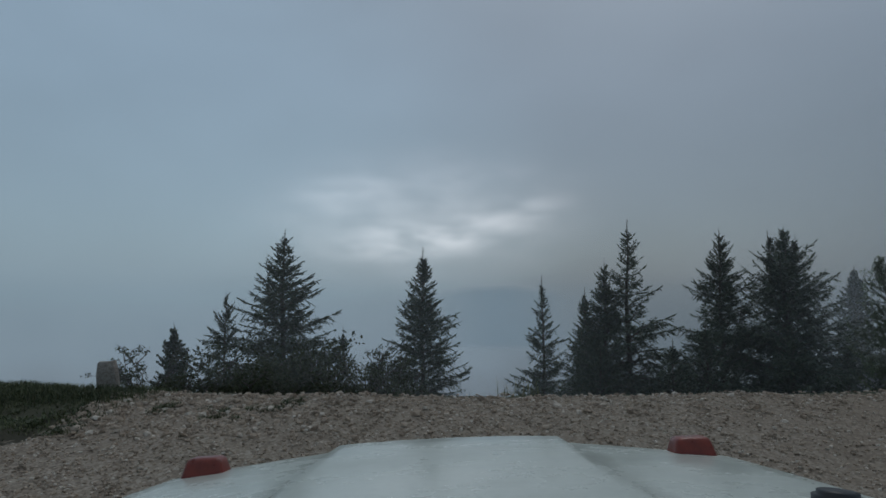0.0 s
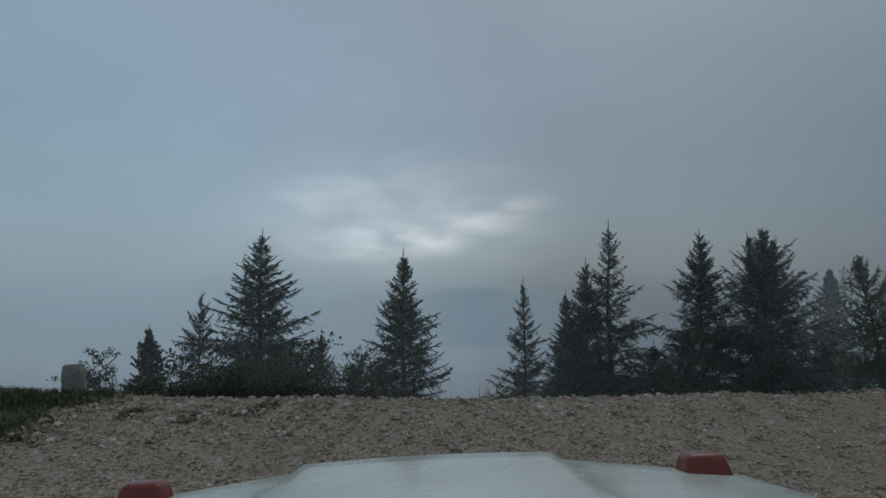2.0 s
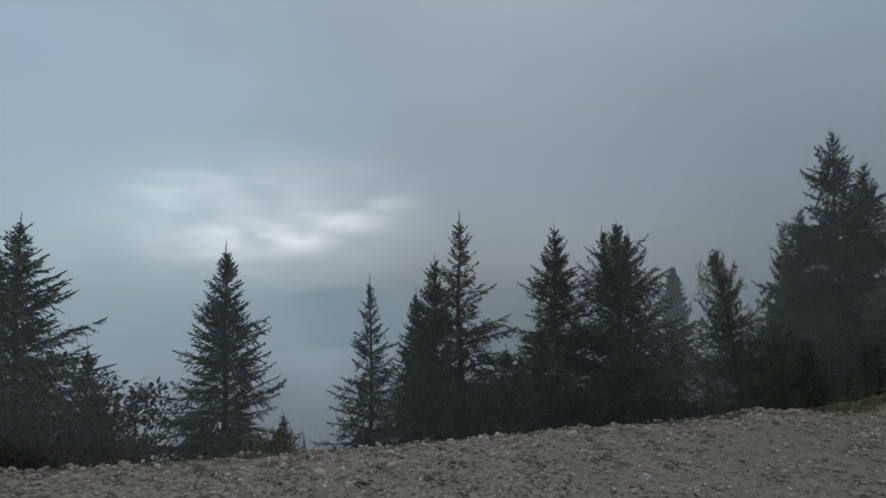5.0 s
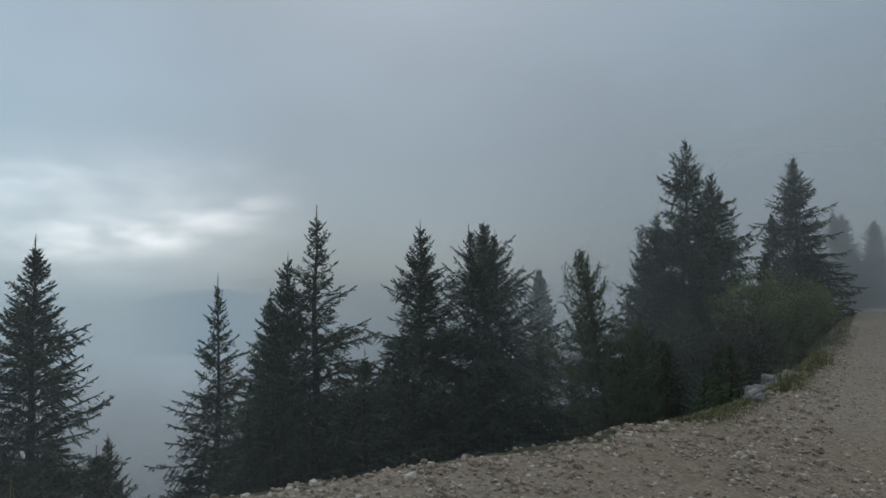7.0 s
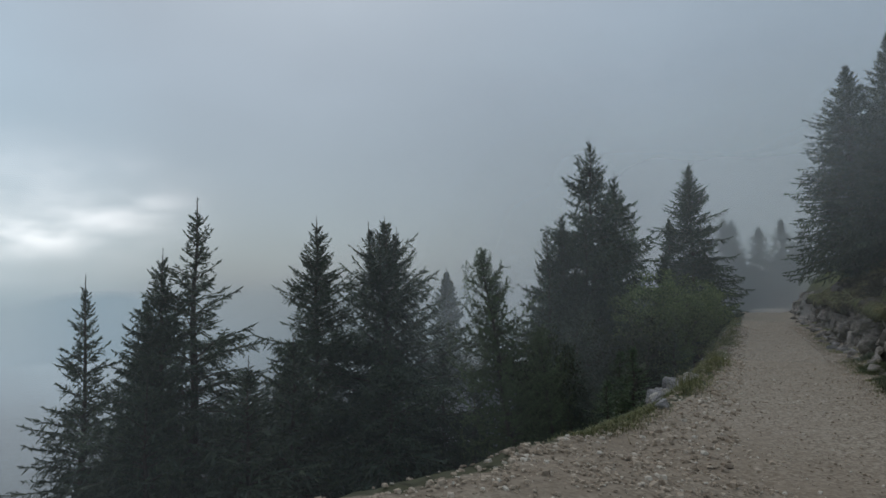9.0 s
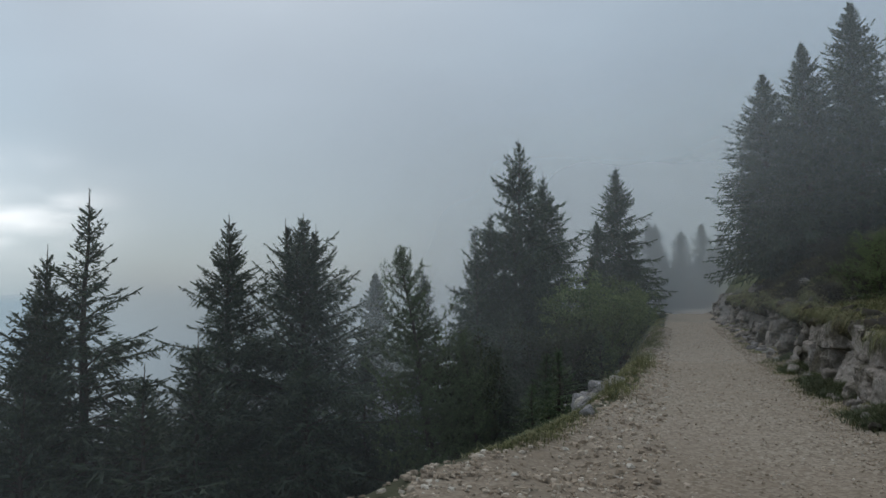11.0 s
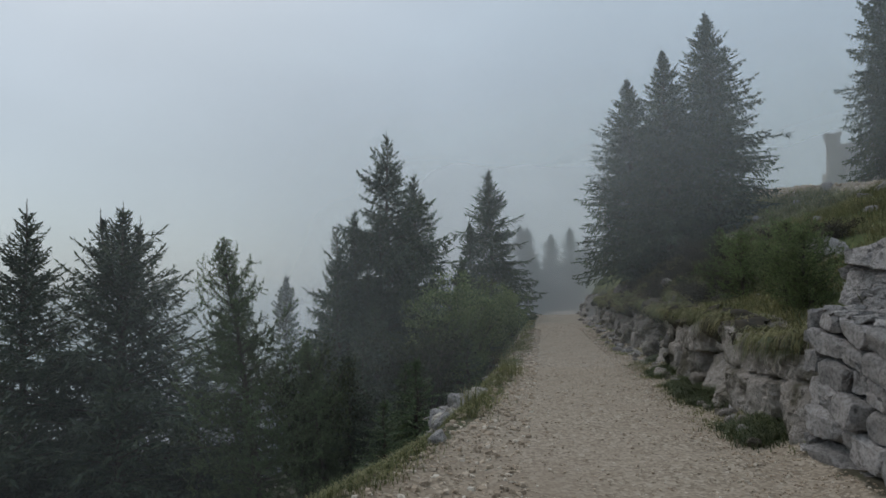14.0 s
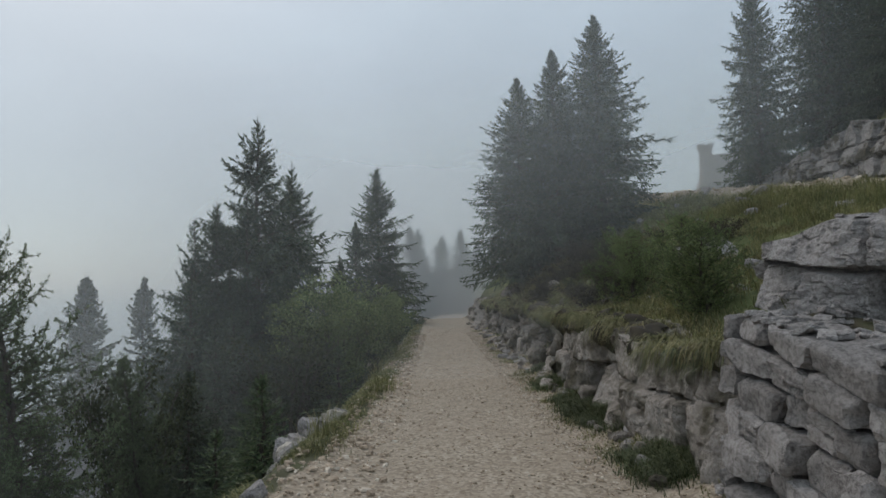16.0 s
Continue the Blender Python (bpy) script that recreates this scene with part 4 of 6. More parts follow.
plant_rows(
    ("far", 49.5, 34.9, 7.6, 0.9, 0.6, "spruce beside the track, pale in the mist"),
    ("far", 57.0, 39.0, 8.2, 1.1, 1.6, "spruce beside the track, pale in the mist"),
    ("far", 60.5, 38.4, 7.7, 1.2, 2.2, "spruce at the bend of the track, pale in the mist"),
    ("far", 63.0, 37.6, 8.5, 1.1, 3.2, "spruce at the bend of the track, pale in the mist"),
    ("far", 66.0, 37.2, 7.7, 1.2, 4.2, "spruce at the bend of the track, pale in the mist"),
    ("far", 67.5, 35.2, 8.8, 1.1, 5.2, "spruce above the bend of the track, pale in the mist"),
    ("far", 64.0, 43.5, 7.6, 0.9, 2.6, "spruce beside the track, pale in the mist"),
    ("far", 70.5, 46.4, 6.4, 0.9, 3.6, "spruce beside the track, almost lost in the mist"),
    ("far", 76.5, 48.5, 7.0, 0.9, 4.6, "spruce beside the track, almost lost in the mist"),
    ("far", 72.0, 41.5, 7.2, 0.9, 0.1, "spruce uphill of the track, almost lost in the mist"),
    ("far", 80.0, 45.0, 7.6, 0.9, 1.1, "spruce uphill of the track, almost lost in the mist"),
    ("fill", 14.0, 16.3, 0.5, 0.85, 1.1, "low dark spruce crowded below the track's edge"),
    ("fill", 15.9, 17.9, 1.3, 0.8, 2.9, "low spreading spruce crowded below the track's edge"),
    ("fill", 17.2, 18.8, 1.5, 0.8, 0.5, "low dark spruce crowded below the track's edge"),
    ("fill", 12.6, 18.4, -0.4, 0.8, 4.4, "low spreading spruce below the track's edge"),
    ("fill", 8.0, 24.5, -2.0, 0.8, 0.6, "dark spruce lower down the wooded slope"),
    ("fill", 6.8, 22.3, -2.6, 0.8, 1.6, "dark spruce lower down the wooded slope"),
    ("fill", 11.2, 24.0, -1.5, 0.8, 2.6, "dark spruce lower down the wooded slope"),
)
plant_rows(
    ("fill", 3.2, 25.6, -3.6, 0.8, 4.6, "dark spruce lower down the wooded slope"),
    ("fill", 13.4, 22.4, -0.8, 0.8, 5.6, "dark spruce lower down the wooded slope"),
    ("far", 9.6, 29.0, -2.2, 0.8, 3.6, "pale spruce lower down the wooded slope"),
    ("fill", 0.9, 20.8, -1.8, 1.0, 2.1, "low dark spruce below the gravel rim"),
    ("fill", -0.4, 20.5, -1.7, 1.0, 4.1, "low dark spruce below the gravel rim"),
    ("fill", 8.0, 19.4, 0.75, 1.0, 3.3, "low dark spruce below the gravel rim"),
    ("fill", 6.7, 18.6, 0.3, 1.0, 5.5, "low spreading spruce below the gravel rim"),
    ("fill", 4.8, 19.5, 0.0, 0.9, 0.9, "low spreading spruce below the gravel rim"),
    ("fill", 10.2, 18.6, 0.6, 1.0, 1.7, "low dark spruce below the gravel rim"),
    ("fill", 12.4, 19.6, 0.2, 0.8, 2.5, "low dark spruce below the gravel rim"),
    ("full", 23.4, 20.6, 3.2, 0.8, 1.8, "dark spruce behind a leafy bush beside the track"),
)
for x, y, tip, w, rz in ((31.96, 15.8, 12.26, 0.88, 0.5), (33.0, 17.9, 11.75, 0.95, 2.2), (32.63, 14.08, 13.6, 0.96, 4.0)):
    plant("tall", x, y, tip, w, rz, "tall dense spruce on the rocky bank above the track", group="tall spruces on the bank")
for x, y, tip, w, rz in ((39.4, 8.4, 17.0, 0.62, 1.0), (38.0, 5.6, 18.2, 0.75, 2.5), (35.5, 3.2, 17.0, 0.75, 3.9), (41.5, 4.0, 18.4, 0.8, 0.1), (33.5, 0.8, 16.0, 0.8, 5.7)):
    plant("tall", x, y, tip, w, rz, "tall dark spruce on top of the upper cliff", group="tall spruces above the cliff")
plant("larch", 10.2, 13.6, 2.5, 0.78, 0.0, "fresh green larch with thin drooping branches", "larch", "larch tree", "larches below the rim")
plant("larch", 12.3, 14.9, 0.9, 0.65, 0.3, "smaller bright green larch below the rim", "larch", "larch tree", "larches below the rim")
for x, y, tip, w, rz in ((15.4, 7.75, 2.42, 0.85, 1.6), (15.9, 8.15, 2.66, 0.8, 4.2), (18.2, 9.4, 2.7, 0.9, 2.8)):
    plant("shrub", x, y, tip, w, rz, "bushy young larch growing over the rock face", "larch_sapling", "larch sapling", "saplings on the bank")
for x, y, tip, w, rz in ((13.0, 13.4, 0.72, 0.9, 0.3), (12.1, 13.3, 0.1, 1.0, 1.5), (14.3, 14.9, 0.45, 0.9, 2.1), (17.9, 16.1, 0.7, 1.0, 3.0)):
    plant("young", x, y, tip, w, rz, "young bright-tipped spruce at the track's edge", group="young spruces at the track")


# ---------------------------------------------------------------- bushes
def bush_meshes(name, H, R, seed, stems, clumps, leaf, mat, upright=0.5, per=60, spread=0.13):
    """Stems that fork, and foliage in flattened clumps round the ends of the branches, with gaps between them."""
    rng = np.random.default_rng(seed)
    wood, crown = Soup(), Soup()
    ends = []
    for k in range(stems):
        a, out = rng.random() * 6.283, (0.15 + 0.85 * rng.random()) * R * (1 - 0.45 * upright)
        top = H * (0.55 + 0.45 * rng.random()) * (1 - 0.25 * (out / R) ** 2)
        p = [np.array([0.12 * R * math.cos(a), 0.12 * R * math.sin(a), 0])]
        for t in (0.3, 0.6, 0.85, 1.0):
            p.append(np.array([math.cos(a) * out * t**1.3, math.sin(a) * out * t**1.3, top * t]) + 0.06 * R * rng.normal(size=3) * (1, 1, 0.4))
        wood.tube(p, [0.018 + 0.006 * H, 0.014, 0.010, 0.007, 0.003], 5)
        ends.append(np.array(p))
        for j in range(6):
            i = rng.integers(1, 5)
            b = p[i]
            e = b + np.array([math.cos(a + 1.3 * rng.normal()), math.sin(a + 1.3 * rng.normal()), 0.35 + upright * rng.random()]) * R * (0.15 + 0.22 * rng.random())
            wood.tube([b, (b + e) / 2 + 0.03 * rng.normal(size=3), e], [0.008, 0.006, 0.002], 4)
            ends.append(np.array([b, (b + e) / 2, e]))
    for k in range(clumps):
        line = ends[k % len(ends)]
        t = 1.0 - 0.65 * rng.random() ** 1.4
        x = np.linspace(0, 1, len(line))
        mid = np.array([np.interp(t, x, line[:, i]) for i in range(3)])
        size = R * spread * (0.6 + 0.8 * rng.random())
        c = mid + np.clip(rng.normal(size=(per, 3)), -1.5, 1.5) * size * (1.0, 1.0, 0.55)
        face = unit(rng.normal(size=(per, 3)) * 0.9 + (0, 0, 1.0))
        w = unit(np.cross(face, rng.normal(size=(per, 3))))
        s = np.cross(face, w)
        ln = leaf * (0.6 + 0.8 * rng.random((per, 1)))
        crown.quads(np.stack([c, c + w * ln * 0.45 + s * ln * 0.28, c + w * ln - face * ln * 0.15, c + w * ln * 0.45 - s * ln * 0.28], 1))
    return wood.tube_mesh(name + "_stems", BARK), crown.leaf_mesh(name + "_leaves", mat), H


BUSHES = {
    "leafy": bush_meshes("leafy", 3.2, 2.0, 5, 20, 190, 0.065, LEAVES, 0.5, 110, 0.085),
    "low": bush_meshes("low", 1.4, 1.0, 6, 16, 130, 0.05, DRAB_LEAVES, 0.4, 44, 0.12),
    "wand": bush_meshes("wand", 1.7, 0.7, 7, 14, 170, 0.034, DRAB_LEAVES, 0.9, 14, 0.045),
    "thin": bush_meshes("thin", 1.5, 0.8, 8, 13, 120, 0.032, DRAB_LEAVES, 0.6, 12, 0.04),
    "feather": bush_meshes("feather", 1.6, 1.1, 10, 22, 150, 0.045, LEAVES, 0.5, 34, 0.10),
    "heath": bush_meshes("heath", 0.8, 0.9, 12, 26, 150, 0.045, HEATH, 0.5, 18, 0.10),
    "bank": bush_meshes("bank", 1.5, 1.15, 9, 18, 130, 0.05, DRAB_LEAVES, 0.3, 46, 0.12),
}


def set_bush(kind, x, y, top, width=1.0, rz=0.0, label="", group="bushes below the rim", sink=0.1):
    stems, leaves, H = BUSHES[kind]
    z = ground_z(x, y) - sink
    k = max(0.3, (top - z) / H)
    ob = thing("bush", x, y, z, label, "bush", group)
    ob.matrix_basis = Matrix.LocRotScale((x, y, z), Euler((0, 0, rz)), (k * width, k * width, k))
    part("branchwork", stems, ob)
    part("foliage", leaves, ob)
    return ob


def bush_rows(*rows):
    for kind, x, y, top, width, turn, label, group in rows:
        set_bush(kind, x, y, top, width, turn, label, group)


bush_rows(
    ("leafy", 19.3, 17.6, 2.25, 0.78, 0.2, "leafy green broad-leaved bush beside the track", "leafy bushes beside the track"),
    ("leafy", 21.2, 18.4, 2.0, 0.65, 1.9, "leafy green broad-leaved bush beside the track", "leafy bushes beside the track"),
    ("low", 17.5, 17.2, 0.9, 0.9, 3.1, "low dull green broad-leaved bush beside the track", "leafy bushes beside the track"),
    ("leafy", 24.8, 20.2, 2.0, 0.8, 4.1, "leafy bush at the outer edge of the track", "leafy bushes beside the track"),
    ("leafy", 29.5, 23.0, 1.8, 0.7, 5.1, "leafy bush at the outer edge of the track", "leafy bushes beside the track"),
    ("low", 12.6, 15.9, 0.5, 0.6, 0.7, "dull green broad-leaved bush below the track's edge", "leafy bushes beside the track"),
    ("wand", -5.3, 11.8, 0.80, 1.0, 0.3, "thin upright bush with few leaves behind the berm", "bushes below the rim"),
    ("thin", -5.7, 11.5, 0.62, 1.0, 1.3, "thin spreading bush with few leaves behind the berm", "bushes below the rim"),
    ("thin", -4.1, 11.3, 0.70, 0.9, 2.3, "thin bare-stemmed bush behind the berm", "bushes below the rim"),
    ("wand", -1.5, 11.3, 0.85, 0.8, 3.3, "upright twiggy bush behind the gravel rim", "bushes below the rim"),
    ("wand", -1.1, 11.2, 0.62, 0.9, 4.3, "upright twiggy bush behind the gravel rim", "bushes below the rim"),
    ("wand", -0.75, 11.6, 0.60, 0.9, 5.3, "upright twiggy bush behind the gravel rim", "bushes below the rim"),
    ("low", -3.9, 10.2, 0.36, 0.9, 0.5, "dense dull green bush behind the gravel rim", "bushes below the rim"),
    ("low", -3.2, 10.6, 0.48, 0.9, 1.5, "dense dull green bush behind the gravel rim", "bushes below the rim"),
)
bush_rows(
    ("low", -2.5, 10.4, 0.5, 0.9, 2.5, "dense dull green bush behind the gravel rim", "bushes below the rim"),
    ("low", -1.7, 10.2, 0.42, 0.9, 3.5, "dense dull green bush behind the gravel rim", "bushes below the rim"),
    ("low", -0.9, 10.4, 0.3, 0.8, 4.5, "dense dull green bush behind the gravel rim", "bushes below the rim"),
    ("low", -4.8, 10.6, 0.28, 0.8, 5.5, "dense dull green bush behind the gravel rim", "bushes below the rim"),
    ("low", -3.5, 12.0, 0.6, 0.9, 0.1, "dense dull green bush below the gravel rim", "bushes below the rim"),
    ("low", -2.2, 12.1, 0.6, 0.9, 1.1, "dense dull green bush below the gravel rim", "bushes below the rim"),
    ("feather", 15.5, 7.8, 1.95, 0.8, 0.9, "feathery light green bush above the rock face", "bushes on the bank"),
)
bush_rows(
    ("bank", 22.6, 11.2, 3.0, 0.6, 5.7, "low green bush above the track", "bushes on the bank"),
    ("low", 21.3, 11.7, 1.9, 0.7, 0.7, "dull low bush hanging over the rock face", "bushes on the bank"),
    ("low", 24.6, 13.4, 2.1, 0.7, 2.7, "dull low bush hanging over the rock face", "bushes on the bank"),
    ("bank", 20.4, 10.6, 2.3, 0.7, 3.4, "green bush growing out of the rocky bank", "bushes on the bank"),
)

rng = random.Random(91)
for _ in range(26):  # heath in the shade of the bank's trees
    s, d = rng.uniform(3.5, 17), 0.75 + 3.6 * rng.random() ** 1.5
    x, y = along(s, d)
    set_bush("heath", x, y, ground_z(x, y) + rng.uniform(0.25, 0.55), rng.uniform(1.0, 1.7), rng.uniform(0, 6), "low brown heath growing on the bank above the rock face", "heath on the bank", 0.08)


# ---------------------------------------------------------------- rocks
def rock_mesh(name, seed, mat, dims, cuts=7, worn=0.10, skew=0.09, rough=0.016, chips=3):
    """A broken block of limestone of about those dimensions, scaled to a metre each way, origin at its middle."""
    rng = random.Random(seed)
    bm = bmesh.new()
    bmesh.ops.create_cube(bm, size=1.0)
    bmesh.ops.subdivide_edges(bm, edges=bm.edges[:], cuts=cuts, use_grid_fill=True)
    off = Vector((rng.uniform(0, 90), rng.uniform(0, 90), rng.uniform(0, 90)))
    corner = {(i, j, k): Vector((rng.uniform(-skew, skew), rng.uniform(-skew, skew), rng.uniform(-skew, skew))) for i in (0, 1) for j in (0, 1) for k in (0, 1)}
    planes = []
    for i, j in ((0, 1), (0, 2), (1, 2)):  # worn edges
        for a in (-1, 1):
            for b in (-1, 1):
                n = Vector((0, 0, 0))
                n[i], n[j] = a * rng.uniform(0.7, 1.3), b * rng.uniform(0.7, 1.3)
                n.normalize()
                planes.append((n, 0.5 * (abs(n[i]) + abs(n[j])) * (1 - worn * rng.uniform(0.3, 1.6))))
    for _ in range(chips):  # corners that have split off
        n = Vector((rng.choice((-1, 1)) * rng.uniform(0.4, 1), rng.choice((-1, 1)) * rng.uniform(0.4, 1), rng.choice((-1, 1)) * rng.uniform(0.3, 1))).normalized()
        planes.append((n, 0.5 * (abs(n.x) + abs(n.y) + abs(n.z)) * rng.uniform(0.68, 0.88)))
    for v in bm.verts:
        p = v.co.copy()
        u = p + Vector((0.5, 0.5, 0.5))
        for (i, j, k), mv in corner.items():
            p += mv * ((u.x if i else 1 - u.x) * (u.y if j else 1 - u.y) * (u.z if k else 1 - u.z))
        for n, dist in planes:
            over = p.dot(n) - dist
            if over > 0:
                p -= n * over
        q = Vector((p.x * dims[0], p.y * dims[1], p.z * dims[2])) + off
        dist, pts = noise.voronoi(q * 9.0)
        mv = noise.noise_vector(q * 5.0) * rough * 1.3 + noise.noise_vector(q * 14.0) * rough * 0.8 + noise.noise_vector(pts[0] * 7.0) * rough * 1.2
        v.co = p + Vector((mv.x / dims[0], mv.y / dims[1], mv.z / dims[2]))
    bmesh.ops.recalc_face_normals(bm, faces=bm.faces[:])
    me = bm_mesh(name, bm, mat, True)
    me.set_sharp_from_angle(angle=0.45)
    return me


STONES = [rock_mesh("wall_stone", 100 + i, LIMESTONE, (0.36, 0.45, 0.24), 8, 0.09) for i in range(18)]
SLABS = [rock_mesh("wall_slab", 150 + i, LIMESTONE, (0.58, 0.45, 0.20), 8, 0.07) for i in range(8)]
ROCKS = [rock_mesh("rock", 200 + i, LIMESTONE, (0.3, 0.3, 0.3), 5, 0.16, 0.17, 0.018, 6) for i in range(10)]
WARM_ROCKS = [rock_mesh("rock", 300 + i, WARM_LIMESTONE, (0.3, 0.3, 0.3), 5, 0.16, 0.18, 0.018, 6) for i in range(8)]
PALE_ROCKS = [rock_mesh("rock", 340 + i, PALE_STONE, (0.3, 0.3, 0.3), 5, 0.14, 0.2, 0.018, 7) for i in range(6)]
YAW = math.atan2(U[1], U[0])
DIP = 0.14  # fall of the wall's courses, metres a metre


def stone(name, meshes, parent, s, d, z, sx, sy, sz, rng, turn=0.12, tilt=0.08, dip=0.0):
    x, y = along(s, d)
    m = Matrix.LocRotScale((x, y, z), Euler((rng.gauss(0, tilt), rng.gauss(0, tilt) - dip, YAW + rng.gauss(0, turn))), (sx, sy, sz))
    return part(name, rng.choice(meshes), parent, "", m)


def hashed(*k):
    """A steady number from -1 to 1 for whole numbers k."""
    return 2 * ((math.sin(sum(a * b for a, b in zip(k, (12.99, 78.23, 37.72, 9.17)))) * 43758.5453) % 1.0) - 1


def jointed(s, z, seed, cw, ch):
    """Relief of bedrock split along beds and upright joints: each block's depth and tilt, with open cracks between."""
    s += 0.09 * noise.noise(Vector((s * 2.2, z * 2.2, seed))) + 0.03 * noise.noise(Vector((s * 8, z * 8, seed)))
    z += 0.10 * noise.noise(Vector((s * 0.9, z * 1.2, seed + 5.0))) + 0.025 * noise.noise(Vector((s * 7, z * 7, seed + 9.0)))
    fr = z / ch
    row = math.floor(fr)
    w = cw * (1 + 0.45 * hashed(row, seed))
    fc = s / w + 0.5 * hashed(row, seed, 3)
    col = math.floor(fc)
    if hashed(row, col, seed, 1) > 0.7:  # split in two along its middle
        half = math.floor((fr - row) * 2)
        ez, sub = min((fr - row) * 2 % 1, 1 - (fr - row) * 2 % 1) * ch / 2, half
    else:
        ez, sub = min(fr - row, 1 - fr + row) * ch, 2
    es = min(fc - col, 1 - fc + col) * w
    gap = min(ez, es)
    r = 0.55 * hashed(row, col, seed, 4 + sub) + 0.5 * hashed(row, col, sub, 8) * (fc - col - 0.5) + 0.6 * hashed(row, col, sub, 11) * (fr - row - 0.5)
    wide = 0.036 + 0.022 * hashed(row, col, 5)
    return r, max(0.0, 1 - gap / wide), hashed(row, col, 21)


def rock_sheet(name, parent, s0, s1, step, foot_d, foot_z, top_z, cells, depth, mat, seed, label="", lean=0.14, rows=40, crack=0.10, chip=0.05, dip=0.0):
    """A face of jointed bedrock along the track: blocks of uneven depth between open cracks, closed off at the top."""
    n = int((s1 - s0) / step)
    verts, faces = [], []
    for i in range(n + 1):
        s = s0 + (s1 - s0) * i / n
        d0, z0, z1 = foot_d(s), foot_z(s), top_z(s)
        for j in range(rows + 1):
            v = min(1.0, j / (rows - 8))
            over = max(0, j - (rows - 8)) / 8
            z = z0 + (z1 - z0) * v
            r, open_, lost = jointed(s, z - dip * s, seed, *cells)
            r = depth * r + crack * open_ + (0.5 * depth if lost > 0.8 else 0.0)
            q2 = Vector((s * 6.5, z * 8, seed))
            d2, p2 = noise.voronoi(q2 + noise.noise_vector(q2) * 0.4)
            r += chip * noise.noise(p2[0] * 4.3) + 0.018 * max(0.0, 1 - (d2[1] - d2[0]) / 0.12)
            r += 0.02 * noise.noise(Vector((s * 12, z * 12, seed))) + 0.010 * noise.noise(Vector((s * 31, z * 31, seed)))
            r += 0.26 * noise.noise(Vector((s * 1.2, z * 0.9, seed + 2.0)))
            d = d0 + lean * (z - z0) + r * (1 - over) + 0.75 * over
            zz = z + 0.05 * over * noise.noise(Vector((s * 6, over * 4, seed))) + (0.09 * min(1.0, 4 * over) * noise.noise(noise.voronoi(Vector((s * 5, over * 3.5, seed)))[1][0] * 3.3) if over else 0.0)
            x, y = along(s, d)
            verts.append((x, y, zz))
    m = rows + 1
    for i in range(n):
        for j in range(rows):
            k = i * m + j
            faces.append((k, k + m, k + m + 1, k + 1))
    me = mesh_of(name, verts, faces, mat, True)
    me.set_sharp_from_angle(angle=0.35)
    return part(name, me, parent, label)


def face_top(s):
    """Height of the bare rock along the near face."""
    return 1.08 + 0.12 * math.sin(1.7 * s + 1) + 0.16 * noise.noise(Vector((s * 2.3, 4.1, 0)))


def far_face_top(s):
    return 0.16 + 1.3 * max(0.0, min(1.0, 0.35 + 1.6 * noise.noise(Vector((s * 0.8, 3.3, 0))))) + 0.12 * noise.noise(Vector((s * 2.7, 1.3, 0)))


